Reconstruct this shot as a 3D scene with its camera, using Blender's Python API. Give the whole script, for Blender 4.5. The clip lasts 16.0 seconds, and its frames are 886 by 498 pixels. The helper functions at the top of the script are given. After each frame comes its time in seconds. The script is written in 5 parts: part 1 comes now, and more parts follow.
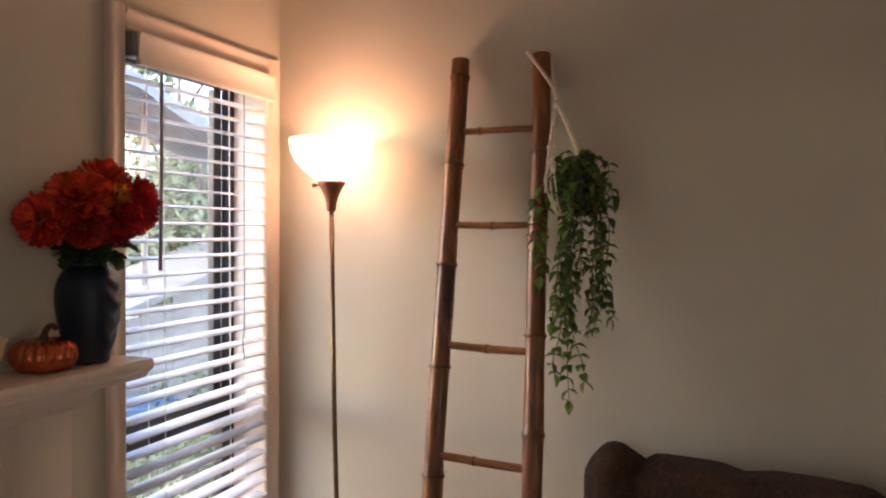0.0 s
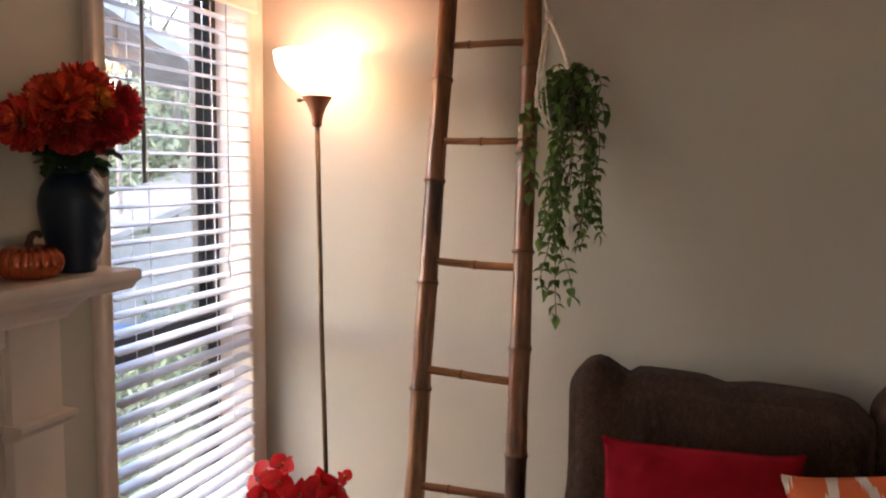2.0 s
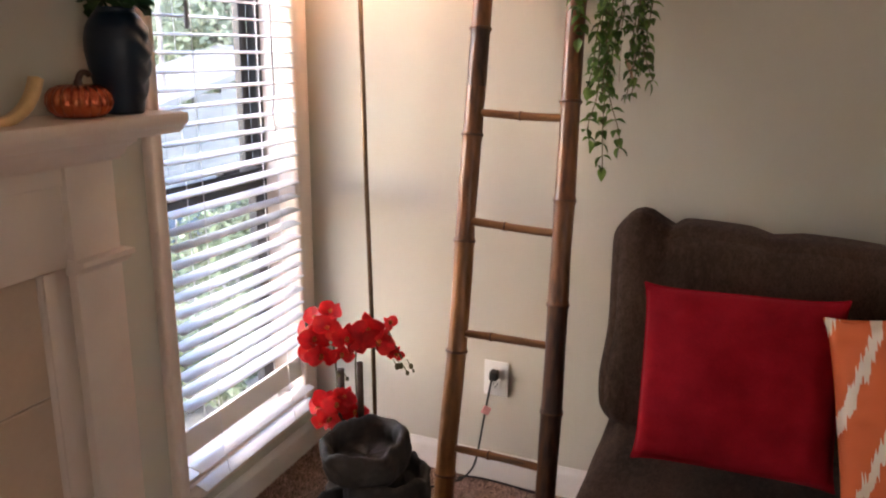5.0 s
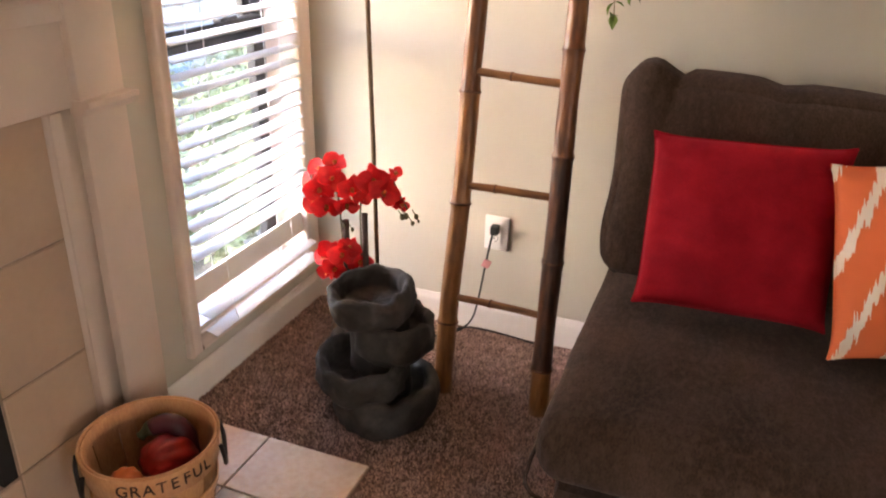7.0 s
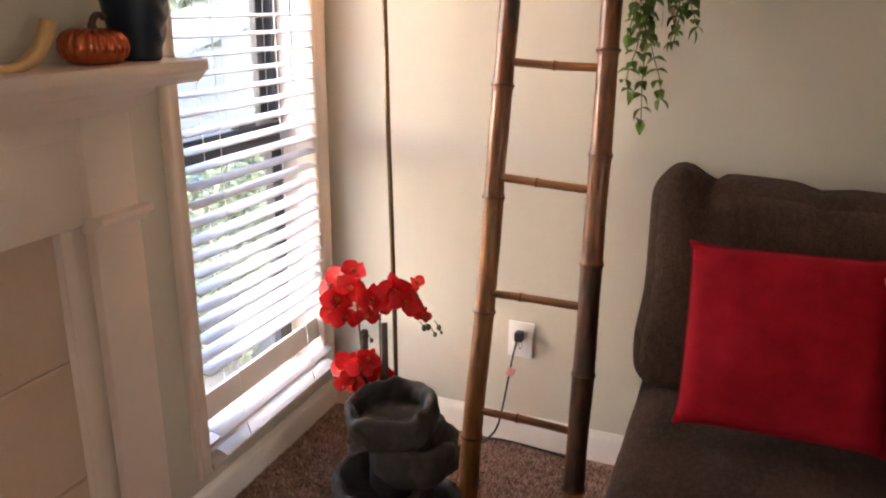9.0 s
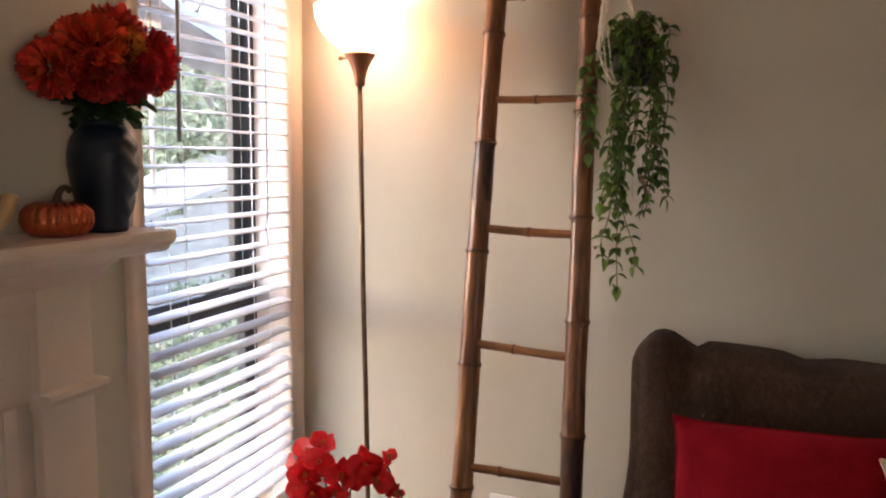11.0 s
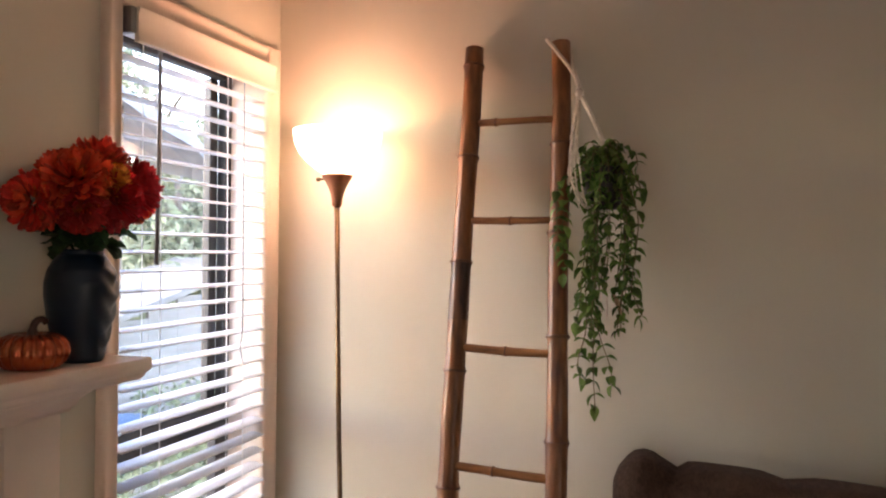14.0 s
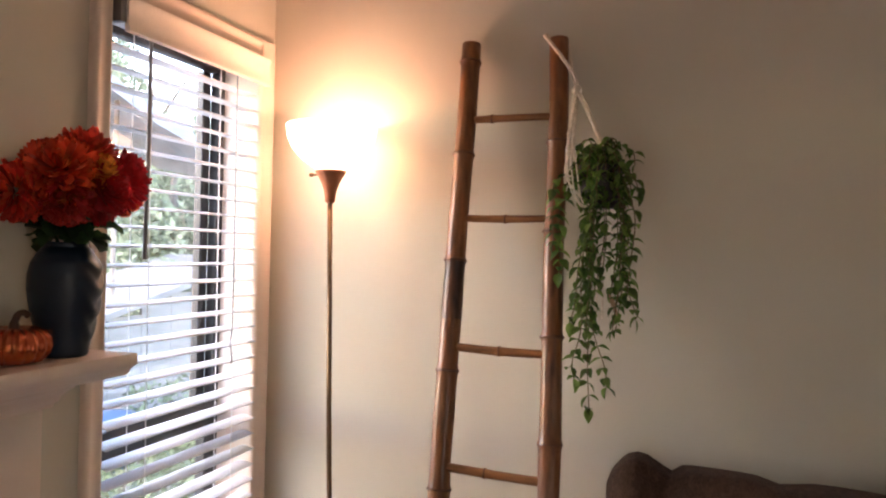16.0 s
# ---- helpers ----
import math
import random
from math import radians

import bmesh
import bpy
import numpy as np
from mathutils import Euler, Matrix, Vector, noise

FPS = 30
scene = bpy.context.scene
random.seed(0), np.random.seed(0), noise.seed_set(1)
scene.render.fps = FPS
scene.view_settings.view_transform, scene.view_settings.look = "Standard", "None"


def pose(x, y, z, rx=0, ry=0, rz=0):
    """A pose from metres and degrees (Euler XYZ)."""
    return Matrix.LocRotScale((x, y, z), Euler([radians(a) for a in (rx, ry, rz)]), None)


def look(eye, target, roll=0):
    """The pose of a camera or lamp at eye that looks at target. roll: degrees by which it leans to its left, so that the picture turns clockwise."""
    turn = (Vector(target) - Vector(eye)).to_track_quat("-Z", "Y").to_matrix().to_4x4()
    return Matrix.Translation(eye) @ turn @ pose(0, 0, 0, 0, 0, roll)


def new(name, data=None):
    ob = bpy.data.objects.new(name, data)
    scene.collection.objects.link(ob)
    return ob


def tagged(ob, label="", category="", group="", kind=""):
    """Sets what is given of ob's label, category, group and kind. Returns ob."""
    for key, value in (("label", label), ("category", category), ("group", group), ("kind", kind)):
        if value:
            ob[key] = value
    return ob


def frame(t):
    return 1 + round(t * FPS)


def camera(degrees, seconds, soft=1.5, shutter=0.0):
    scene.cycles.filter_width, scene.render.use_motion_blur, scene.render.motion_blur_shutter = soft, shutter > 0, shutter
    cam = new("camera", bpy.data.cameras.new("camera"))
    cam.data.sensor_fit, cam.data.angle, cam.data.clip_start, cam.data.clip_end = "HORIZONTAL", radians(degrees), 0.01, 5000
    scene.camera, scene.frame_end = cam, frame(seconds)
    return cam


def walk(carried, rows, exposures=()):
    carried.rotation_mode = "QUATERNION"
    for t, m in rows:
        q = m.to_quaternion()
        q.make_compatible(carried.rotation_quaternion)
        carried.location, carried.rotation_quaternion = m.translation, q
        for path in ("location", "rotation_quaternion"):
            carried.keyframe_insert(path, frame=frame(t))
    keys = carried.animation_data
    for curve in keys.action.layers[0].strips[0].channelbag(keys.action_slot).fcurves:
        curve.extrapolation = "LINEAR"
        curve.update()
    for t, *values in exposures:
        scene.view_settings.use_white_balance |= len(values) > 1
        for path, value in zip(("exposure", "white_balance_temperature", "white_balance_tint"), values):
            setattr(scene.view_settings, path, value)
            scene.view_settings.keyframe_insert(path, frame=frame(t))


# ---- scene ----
cam = camera(60.2, 16.0, soft=2.1)
PATH = [
    (0, (-0.484, 0.523, 1.505), (-1.189, 2.394, 1.452), 0.5),
    (0.5, (-0.497, 0.523, 1.482), (-1.182, 2.399, 1.387), 0.9),
    (1, (-0.504, 0.522, 1.471), (-1.164, 2.407, 1.363), 0.6),
    (1.5, (-0.512, 0.522, 1.457), (-1.147, 2.41, 1.282), 1.0),
    (2, (-0.512, 0.518, 1.447), (-1.156, 2.399, 1.232), 0.9),
    (2.5, (-0.501, 0.525, 1.428), (-1.166, 2.391, 1.15), 0.6),
    (3, (-0.501, 0.522, 1.411), (-1.173, 2.379, 1.094), 0.4),
    (3.5, (-0.513, 0.521, 1.4), (-1.187, 2.365, 1.017), 0.8),
    (4, (-0.508, 0.519, 1.386), (-1.21, 2.34, 0.946), 0.3),
    (6.5, (-0.536, 0.472, 1.328), (-1.221, 2.202, 0.594), 1.7),
    (7, (-0.548, 0.462, 1.311), (-1.19, 2.167, 0.486), 1.7),
    (7.5, (-0.564, 0.459, 1.318), (-1.217, 2.163, 0.497), 2.3),
    (8, (-0.566, 0.47, 1.322), (-1.201, 2.185, 0.511), 2.3),
    (8.5, (-0.578, 0.504, 1.329), (-1.235, 2.241, 0.588), 2.8),
    (9, (-0.618, 0.548, 1.341), (-1.319, 2.316, 0.719), 0.9),
    (9.5, (-0.626, 0.588, 1.349), (-1.339, 2.389, 0.851), 0.0),
    (12, (-0.591, 0.619, 1.404), (-1.294, 2.488, 1.29), 1.2),
    (12.5, (-0.619, 0.607, 1.419), (-1.273, 2.496, 1.368), 1.0),
    (13, (-0.619, 0.601, 1.424), (-1.265, 2.494, 1.403), 0.1),
    (13.5, (-0.632, 0.599, 1.427), (-1.271, 2.494, 1.422), 0.7),
    (14, (-0.625, 0.598, 1.437), (-1.265, 2.493, 1.441), 0.7),
    (14.5, (-0.634, 0.607, 1.437), (-1.267, 2.504, 1.452), 1.2),
    (15, (-0.628, 0.613, 1.435), (-1.245, 2.515, 1.453), 1.2),
    (15.5, (-0.622, 0.623, 1.432), (-1.238, 2.526, 1.453), 1.2),
    (16, (-0.627, 0.628, 1.431), (-1.259, 2.525, 1.436), 1.4),
]
EXPOSURES = [(t, e, k, 20) for t, e, k in ((0.0, 3.88, 7150), (4.0, 4.33, 6950), (6.5, 4.90, 7250), (7.3, 5.20, 7450), (8.5, 5.03, 7400), (9.5, 4.48, 7200), (12.5, 4.20, 7150), (14.0, 4.30, 7150), (16.0, 4.33, 7050))]
walk(cam, [(t, look(eye, target, roll)) for t, eye, target, roll in PATH], EXPOSURES)

# ---- light ----
world = bpy.data.worlds.new("world")
scene.world = world
world.use_nodes = True
wn = world.node_tree.nodes
sky = wn.new("ShaderNodeTexSky")
sky.sky_type, sky.sun_disc = "NISHITA", False
sky.sun_elevation, sky.sun_rotation = radians(33.8), radians(245)
wn["Background"].inputs["Strength"].default_value = 0.114
world.node_tree.links.new(sky.outputs[0], wn["Background"].inputs["Color"])
sun = new("sun", bpy.data.lights.new("sun", "SUN"))
# low hazy sun that reaches the ladder wall softly between the slats
sun.data.energy, sun.data.angle, sun.data.color = 0.065, radians(36), (1.0, 0.96, 0.90)
sun.matrix_world = look((-8, -3.7, 5.9), (0, 0, 0))
bulb = new("bulb_light", bpy.data.lights.new("bulb_light", "POINT"))
bulb.data.energy, bulb.data.color, bulb.data.shadow_soft_size = 0.25, (1.0, 0.47, 0.31), 0.018
bulb.location = (-1.575, 2.47, 1.715)
# added fill lamp in an unseen, assumed opening beyond the fireplace, behind the camera
west_fill = new("west_fill_light", bpy.data.lights.new("west_fill_light", "AREA"))
west_fill.data.shape, west_fill.data.size, west_fill.data.size_y = "RECTANGLE", 0.57, 1.72
west_fill.data.energy, west_fill.data.color = 0.14, (1.0, 0.90, 0.80)
west_fill.matrix_world = look((-1.85, -0.55, 1.08), (0, -0.55, 1.08))
# lamp added to brighten the fireplace side, set in a narrow gap in the unseen far wall
side = new("east_fill_light", bpy.data.lights.new("east_fill_light", "AREA"))
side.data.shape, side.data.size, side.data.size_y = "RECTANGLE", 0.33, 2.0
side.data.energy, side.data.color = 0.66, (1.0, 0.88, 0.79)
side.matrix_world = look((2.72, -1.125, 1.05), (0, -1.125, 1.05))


# ---- materials ----
def mat(name, color, rough=0.6, metal=0.0, spots=(), scale=30.0, vary=0.12, bump=0.15, fine=400.0, fine_bump=0.0, stretch=(1, 1, 1), each=0.0, sheen=0.0, coat=0.0, grain_mix=None, spec=0.5):
    """A surface with stains at one scale, grain at a finer one, and relief from both."""
    m = bpy.data.materials.new(name)
    m.use_nodes = True
    n, l = m.node_tree.nodes, m.node_tree.links
    b = n["Principled BSDF"]
    co = n.new("ShaderNodeTexCoord")
    mp = n.new("ShaderNodeMapping")
    mp.inputs["Scale"].default_value = stretch
    l.new(co.outputs["Object"], mp.inputs[0])
    big, small = n.new("ShaderNodeTexNoise"), n.new("ShaderNodeTexNoise")
    for tex, s, d in ((big, scale, 4), (small, fine, 3)):
        tex.inputs["Scale"].default_value, tex.inputs["Detail"].default_value = s, d
        l.new(mp.outputs[0], tex.inputs["Vector"])
    mix = n.new("ShaderNodeMix")
    mix.data_type, mix.blend_type = "RGBA", "MIX"
    mix.inputs[6].default_value = (*[c * (1 - vary) for c in color], 1)
    mix.inputs[7].default_value = (*[min(1, c * (1 + vary)) for c in color], 1)
    ramp = n.new("ShaderNodeMapRange")
    ramp.inputs[1].default_value, ramp.inputs[2].default_value = 0.3, 0.7
    l.new(big.outputs["Fac"], ramp.inputs[0])
    l.new(ramp.outputs[0], mix.inputs[0])
    out = mix.outputs[2]
    grain = n.new("ShaderNodeMix")
    grain.data_type, grain.blend_type = "RGBA", "OVERLAY"
    grain.inputs[0].default_value = (0.35 if fine_bump else 0.15) if grain_mix is None else grain_mix
    l.new(out, grain.inputs[6])
    l.new(small.outputs["Fac"], grain.inputs[7])
    out = grain.outputs[2]
    if spots:
        tint, lo, hi, s = spots
        sp = n.new("ShaderNodeTexNoise")
        sp.inputs["Scale"].default_value, sp.inputs["Detail"].default_value = s, 5
        l.new(mp.outputs[0], sp.inputs["Vector"])
        r2 = n.new("ShaderNodeMapRange")
        r2.inputs[1].default_value, r2.inputs[2].default_value = lo, hi
        l.new(sp.outputs["Fac"], r2.inputs[0])
        m2 = n.new("ShaderNodeMix")
        m2.data_type = "RGBA"
        m2.inputs[7].default_value = (*tint, 1)
        l.new(r2.outputs[0], m2.inputs[0])
        l.new(out, m2.inputs[6])
        out = m2.outputs[2]
    if each:
        info, hsv, r3 = n.new("ShaderNodeObjectInfo"), n.new("ShaderNodeHueSaturation"), n.new("ShaderNodeMapRange")
        geo = n.new("ShaderNodeNewGeometry")
        add = n.new("ShaderNodeMath")
        add.operation = "FRACT"
        sm = n.new("ShaderNodeMath")
        sm.operation = "ADD"
        l.new(info.outputs["Random"], sm.inputs[0])
        l.new(geo.outputs["Random Per Island"], sm.inputs[1])
        l.new(sm.outputs[0], add.inputs[0])
        r3.inputs[3].default_value, r3.inputs[4].default_value = 1 - each, 1 + each
        l.new(add.outputs[0], r3.inputs[0])
        l.new(r3.outputs[0], hsv.inputs["Value"])
        l.new(out, hsv.inputs["Color"])
        out = hsv.outputs[0]
    l.new(out, b.inputs["Base Color"])
    b.inputs["Roughness"].default_value, b.inputs["Metallic"].default_value = rough, metal
    b.inputs["Specular IOR Level"].default_value = spec
    b.inputs["Sheen Weight"].default_value, b.inputs["Coat Weight"].default_value = sheen, coat
    if bump or fine_bump:
        b1, b2 = n.new("ShaderNodeBump"), n.new("ShaderNodeBump")
        b1.inputs["Strength"].default_value, b1.inputs["Distance"].default_value = bump, 0.004
        b2.inputs["Strength"].default_value, b2.inputs["Distance"].default_value = fine_bump, 0.002
        l.new(big.outputs["Fac"], b1.inputs["Height"])
        l.new(small.outputs["Fac"], b2.inputs["Height"])
        l.new(b1.outputs[0], b2.inputs["Normal"])
        l.new(b2.outputs[0], b.inputs["Normal"])
    return m


WALL = mat("wall_paint", (0.575, 0.54, 0.45), 0.85, scale=2.5, vary=0.03, bump=0.04, fine=260, fine_bump=0.03, grain_mix=0.02)
CEIL = mat("ceiling_paint", (0.84, 0.80, 0.74), 0.9, scale=3, vary=0.03, fine=90, fine_bump=0.3)
TRIM = mat("trim_paint", (0.72, 0.605, 0.515), 0.42, scale=9, vary=0.04, bump=0.05, fine=120, fine_bump=0.03, grain_mix=0.04)
BASE_PAINT = mat("baseboard_paint", (0.80, 0.765, 0.72), 0.4, scale=9, vary=0.04, bump=0.05)
SLAT = mat("blind_white", (0.62, 0.65, 0.70), 0.4, scale=12, vary=0.03, bump=0.02)
VALANCE = mat("blind_valance", (0.78, 0.72, 0.64), 0.45, scale=8, vary=0.04, bump=0.03)
BRONZE = mat("dark_bronze_frame", (0.018, 0.018, 0.02), 0.4, scale=20, vary=0.3, bump=0.03)
CARPET = mat("brown_carpet", (0.19, 0.122, 0.096), 0.95, scale=60, vary=0.35, bump=0.5, fine=500, fine_bump=0.8, each=0.35)
BAMBOO = mat("varnished_bamboo", (0.185, 0.068, 0.022), 0.38, scale=9, vary=0.4, bump=0.06, fine=160, fine_bump=0.08, stretch=(6, 6, 0.7), spots=((0.06, 0.02, 0.008), 0.55, 0.75, 7), coat=0.15)
BAMBOO_PALE = mat("pale_bamboo", (0.26, 0.108, 0.034), 0.4, scale=9, vary=0.35, bump=0.06, fine=160, fine_bump=0.08, stretch=(6, 6, 0.7), spots=((0.10, 0.035, 0.012), 0.56, 0.78, 7), coat=0.15)
BAMBOO_DARK = mat("scorched_bamboo", (0.050, 0.019, 0.010), 0.40, scale=9, vary=0.5, bump=0.06, fine=160, fine_bump=0.08, stretch=(6, 6, 0.7), spots=((0.15, 0.056, 0.019), 0.48, 0.68, 5), coat=0.05)
NODE = mat("bamboo_node", (0.11, 0.042, 0.016), 0.4, scale=60, vary=0.4, bump=0.2)
RUNG = mat("bamboo_rung", (0.24, 0.10, 0.034), 0.35, scale=12, vary=0.4, bump=0.1, stretch=(0.7, 6, 6), spots=((0.09, 0.03, 0.01), 0.5, 0.72, 8), coat=0.2)
SOFA = mat("brown_chenille", (0.046, 0.026, 0.017), 0.95, scale=6, vary=0.42, bump=0.3, fine=210, fine_bump=0.8, spots=((0.080, 0.047, 0.032), 0.45, 0.85, 65), grain_mix=0.75, spec=0.12, sheen=0.03, stretch=(1.3, 0.7, 0.7))
LAMP_METAL = mat("bronze_lamp_metal", (0.14, 0.085, 0.045), 0.35, 0.7, scale=25, vary=0.25, bump=0.03)


def plain(name, color, rough=0.5, metal=0.0, emit=0.0, glow=None, translucent=0.0, alpha=1.0):
    m = bpy.data.materials.new(name)
    m.use_nodes = True
    b = m.node_tree.nodes["Principled BSDF"]
    b.inputs["Base Color"].default_value = (*color, 1)
    b.inputs["Roughness"].default_value, b.inputs["Metallic"].default_value = rough, metal
    b.inputs["Emission Color"].default_value = (*(glow or color), 1)
    b.inputs["Emission Strength"].default_value = emit
    if translucent:
        n, l = m.node_tree.nodes, m.node_tree.links
        t, mx = n.new("ShaderNodeBsdfTranslucent"), n.new("ShaderNodeMixShader")
        t.inputs[0].default_value = (*color, 1)
        mx.inputs[0].default_value = translucent
        l.new(b.outputs[0], mx.inputs[1])
        l.new(t.outputs[0], mx.inputs[2])
        l.new(mx.outputs[0], n["Material Output"].inputs[0])
    return m


def leafy(name, color, edge, rough=0.45, translucent=0.45, each=0.3, scale=60):
    """Leaf or petal: two tones, lets some light through, each piece a little different."""
    m = mat(name, color, rough, scale=scale, vary=0.25, bump=0.1, fine=300, each=each, spots=(edge, 0.5, 0.72, scale * 0.6))
    n, l = m.node_tree.nodes, m.node_tree.links
    b = n["Principled BSDF"]
    t, mx = n.new("ShaderNodeBsdfTranslucent"), n.new("ShaderNodeMixShader")
    l.new(b.inputs["Base Color"].links[0].from_socket, t.inputs[0])
    mx.inputs[0].default_value = translucent
    l.new(b.outputs[0], mx.inputs[1])
    l.new(t.outputs[0], mx.inputs[2])
    l.new(mx.outputs[0], n["Material Output"].inputs[0])
    return m


GLASS = bpy.data.materials.new("window_glass")
GLASS.use_nodes = True
_n, _l = GLASS.node_tree.nodes, GLASS.node_tree.links
_t, _g, _m = _n.new("ShaderNodeBsdfTransparent"), _n.new("ShaderNodeBsdfGlossy"), _n.new("ShaderNodeMixShader")
_g.inputs["Roughness"].default_value = 0.02
_m.inputs[0].default_value = 0.05
_l.new(_t.outputs[0], _m.inputs[1])
_l.new(_g.outputs[0], _m.inputs[2])
_l.new(_m.outputs[0], _n["Material Output"].inputs[0])
BOWL_GLASS = plain("frosted_lamp_bowl", (0.95, 0.9, 0.82), 0.5, emit=0.5, glow=(1.0, 0.74, 0.54), translucent=0.6)


# ---- mesh helpers ----
def part(name, bm, material, parent=None, label="", smooth=True, angle=40):
    """Link a bmesh as one mesh object, under a thing or a part where one is given."""
    me = bpy.data.meshes.new(name)
    if smooth:
        lim = radians(angle)
        for f in bm.faces:
            f.smooth = True
        for e in bm.edges:
            if len(e.link_faces) == 2 and e.calc_face_angle(0) > lim:
                e.smooth = False
    bm.to_mesh(me)
    bm.free()
    for m in material if isinstance(material, (list, tuple)) else (material,):
        me.materials.append(m)
    ob = new(name, me)
    if parent:
        ob.parent = parent
    if label:
        ob["label"] = label
    return ob


def thing(name, place, label, category, group="", kind="", turn=0.0):
    ob = new(name)
    ob.empty_display_size = 0.05
    ob.matrix_basis = pose(*place, 0, 0, turn)
    return tagged(ob, label, category, group, kind)


def box(bm, x0, x1, y0, y1, z0, z1, bevel=0.0, seg=2, m=None):
    vs = [bm.verts.new((x, y, z)) for x in (x0, x1) for y in (y0, y1) for z in (z0, z1)]
    fs = [bm.faces.new([vs[i] for i in q]) for q in ((0, 1, 3, 2), (4, 6, 7, 5), (0, 4, 5, 1), (2, 3, 7, 6), (0, 2, 6, 4), (1, 5, 7, 3))]
    if m is not None:
        bmesh.ops.transform(bm, matrix=m, verts=vs)
    if bevel:
        es = list({e for f in fs for e in f.edges})
        bmesh.ops.bevel(bm, geom=es, offset=bevel, segments=seg, profile=0.5, affect="EDGES", clamp_overlap=True)
    return bm


def one_box(x0, x1, y0, y1, z0, z1, bevel=0.0, seg=2, m=None):
    return box(bmesh.new(), x0, x1, y0, y1, z0, z1, bevel, seg, m)


def lathe(bm, profile, seg=32, place=(0, 0, 0), warp=None):
    """Turn (radius, height) pairs about z. warp(angle, radius, height) -> (x, y, z) bends it."""
    rings = []
    for r, z in profile:
        ring = []
        for i in range(seg):
            a = 2 * math.pi * i / seg
            p = warp(a, r, z) if warp else (r * math.cos(a), r * math.sin(a), z)
            ring.append(bm.verts.new(Vector(place) + Vector(p)))
        rings.append(ring)
    for a, b in zip(rings, rings[1:]):
        for i in range(seg):
            bm.faces.new((a[i], a[(i + 1) % seg], b[(i + 1) % seg], b[i]))
    closed = profile[0] == profile[-1]
    if profile[0][0] > 1e-4 and not closed:
        bm.faces.new(rings[0][::-1])
    if profile[-1][0] > 1e-4 and not closed:
        bm.faces.new(rings[-1])
    return bm


def tube(bm, pts, radii, seg=8, cap=True):
    """A round bar along points, with a radius for each."""
    pts = [Vector(p) for p in pts]
    radii = radii if isinstance(radii, (list, tuple)) else [radii] * len(pts)
    side = None
    rings = []
    for i, p in enumerate(pts):
        d = (pts[min(i + 1, len(pts) - 1)] - pts[max(i - 1, 0)]).normalized()
        if side is None:
            side = d.orthogonal().normalized()
        side = (side - d * side.dot(d)).normalized()
        up = d.cross(side)
        rings.append([bm.verts.new(p + (side * math.cos(2 * math.pi * k / seg) + up * math.sin(2 * math.pi * k / seg)) * radii[i]) for k in range(seg)])
    for a, b in zip(rings, rings[1:]):
        for k in range(seg):
            bm.faces.new((a[k], a[(k + 1) % seg], b[(k + 1) % seg], b[k]))
    if cap:
        bm.faces.new(rings[0][::-1])
        bm.faces.new(rings[-1])
    return bm


def arc(points, n):
    """A smooth line through points (Catmull-Rom)."""
    p = [Vector(q) for q in points]
    p = [p[0] * 2 - p[1], *p, p[-1] * 2 - p[-2]]
    out = []
    for i in range(1, len(p) - 2):
        for k in range(n):
            t = k / n
            out.append(0.5 * (2 * p[i] + (p[i + 1] - p[i - 1]) * t + (2 * p[i - 1] - 5 * p[i] + 4 * p[i + 1] - p[i + 2]) * t * t + (3 * p[i] - p[i - 1] - 3 * p[i + 1] + p[i + 2]) * t ** 3))
    out.append(p[-2])
    return out


# ---- the room ----
WX, WY, CEILING = -1.835, 2.624, 2.62
Y0, Y1, Z0, Z1 = 1.946, 2.54, 0.20, 1.965
EAST, SOUTH = 2.7, -2.6

bm = bmesh.new()
# the gap south of the fireplace is unseen, added for the fill lamp
box(bm, WX - 0.14, WX, SOUTH - 0.14, -0.847, -0.1, CEILING)
box(bm, WX - 0.14, WX, -0.253, Y0, -0.1, CEILING)
box(bm, WX - 0.14, WX, -0.847, -0.253, -0.1, Z0)
box(bm, WX - 0.14, WX, -0.847, -0.253, Z1, CEILING)
box(bm, WX - 0.14, WX, Y1, WY + 0.14, -0.1, CEILING)
box(bm, WX - 0.14, WX, Y0, Y1, -0.1, Z0)
box(bm, WX - 0.14, WX, Y0, Y1, Z1, CEILING)
tagged(part("wall_west", bm, WALL, smooth=False), "warm beige painted wall with a tall window", "wall", kind="structure")
tagged(part("wall_north", one_box(WX, EAST + 0.14, WY, WY + 0.14, -0.1, CEILING), WALL, smooth=False), "warm beige painted wall behind the ladder", "wall", kind="structure")
tagged(part("wall_south", one_box(WX, EAST + 0.14, SOUTH - 0.14, SOUTH, -0.1, CEILING), WALL, smooth=False), "plain beige painted wall", "wall", kind="structure")
# narrow gap made up to let the fill lamp shine in
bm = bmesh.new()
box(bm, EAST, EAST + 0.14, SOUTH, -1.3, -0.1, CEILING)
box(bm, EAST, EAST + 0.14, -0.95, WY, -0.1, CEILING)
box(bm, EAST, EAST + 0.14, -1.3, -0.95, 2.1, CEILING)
tagged(part("wall_east", bm, WALL, smooth=False), "unseen plain beige painted wall with a narrow opening for fill light", "wall", kind="structure")
tagged(part("ceiling", one_box(WX - 0.14, EAST + 0.14, SOUTH - 0.14, WY + 0.14, CEILING, CEILING + 0.1), CEIL, smooth=False), "plain off-white ceiling", "ceiling", kind="structure")
floor = tagged(part("floor", one_box(WX, EAST + 0.14, SOUTH, WY, -0.1, 0.0), CARPET, smooth=False), "brown speckled pile carpet", "floor", kind="structure")


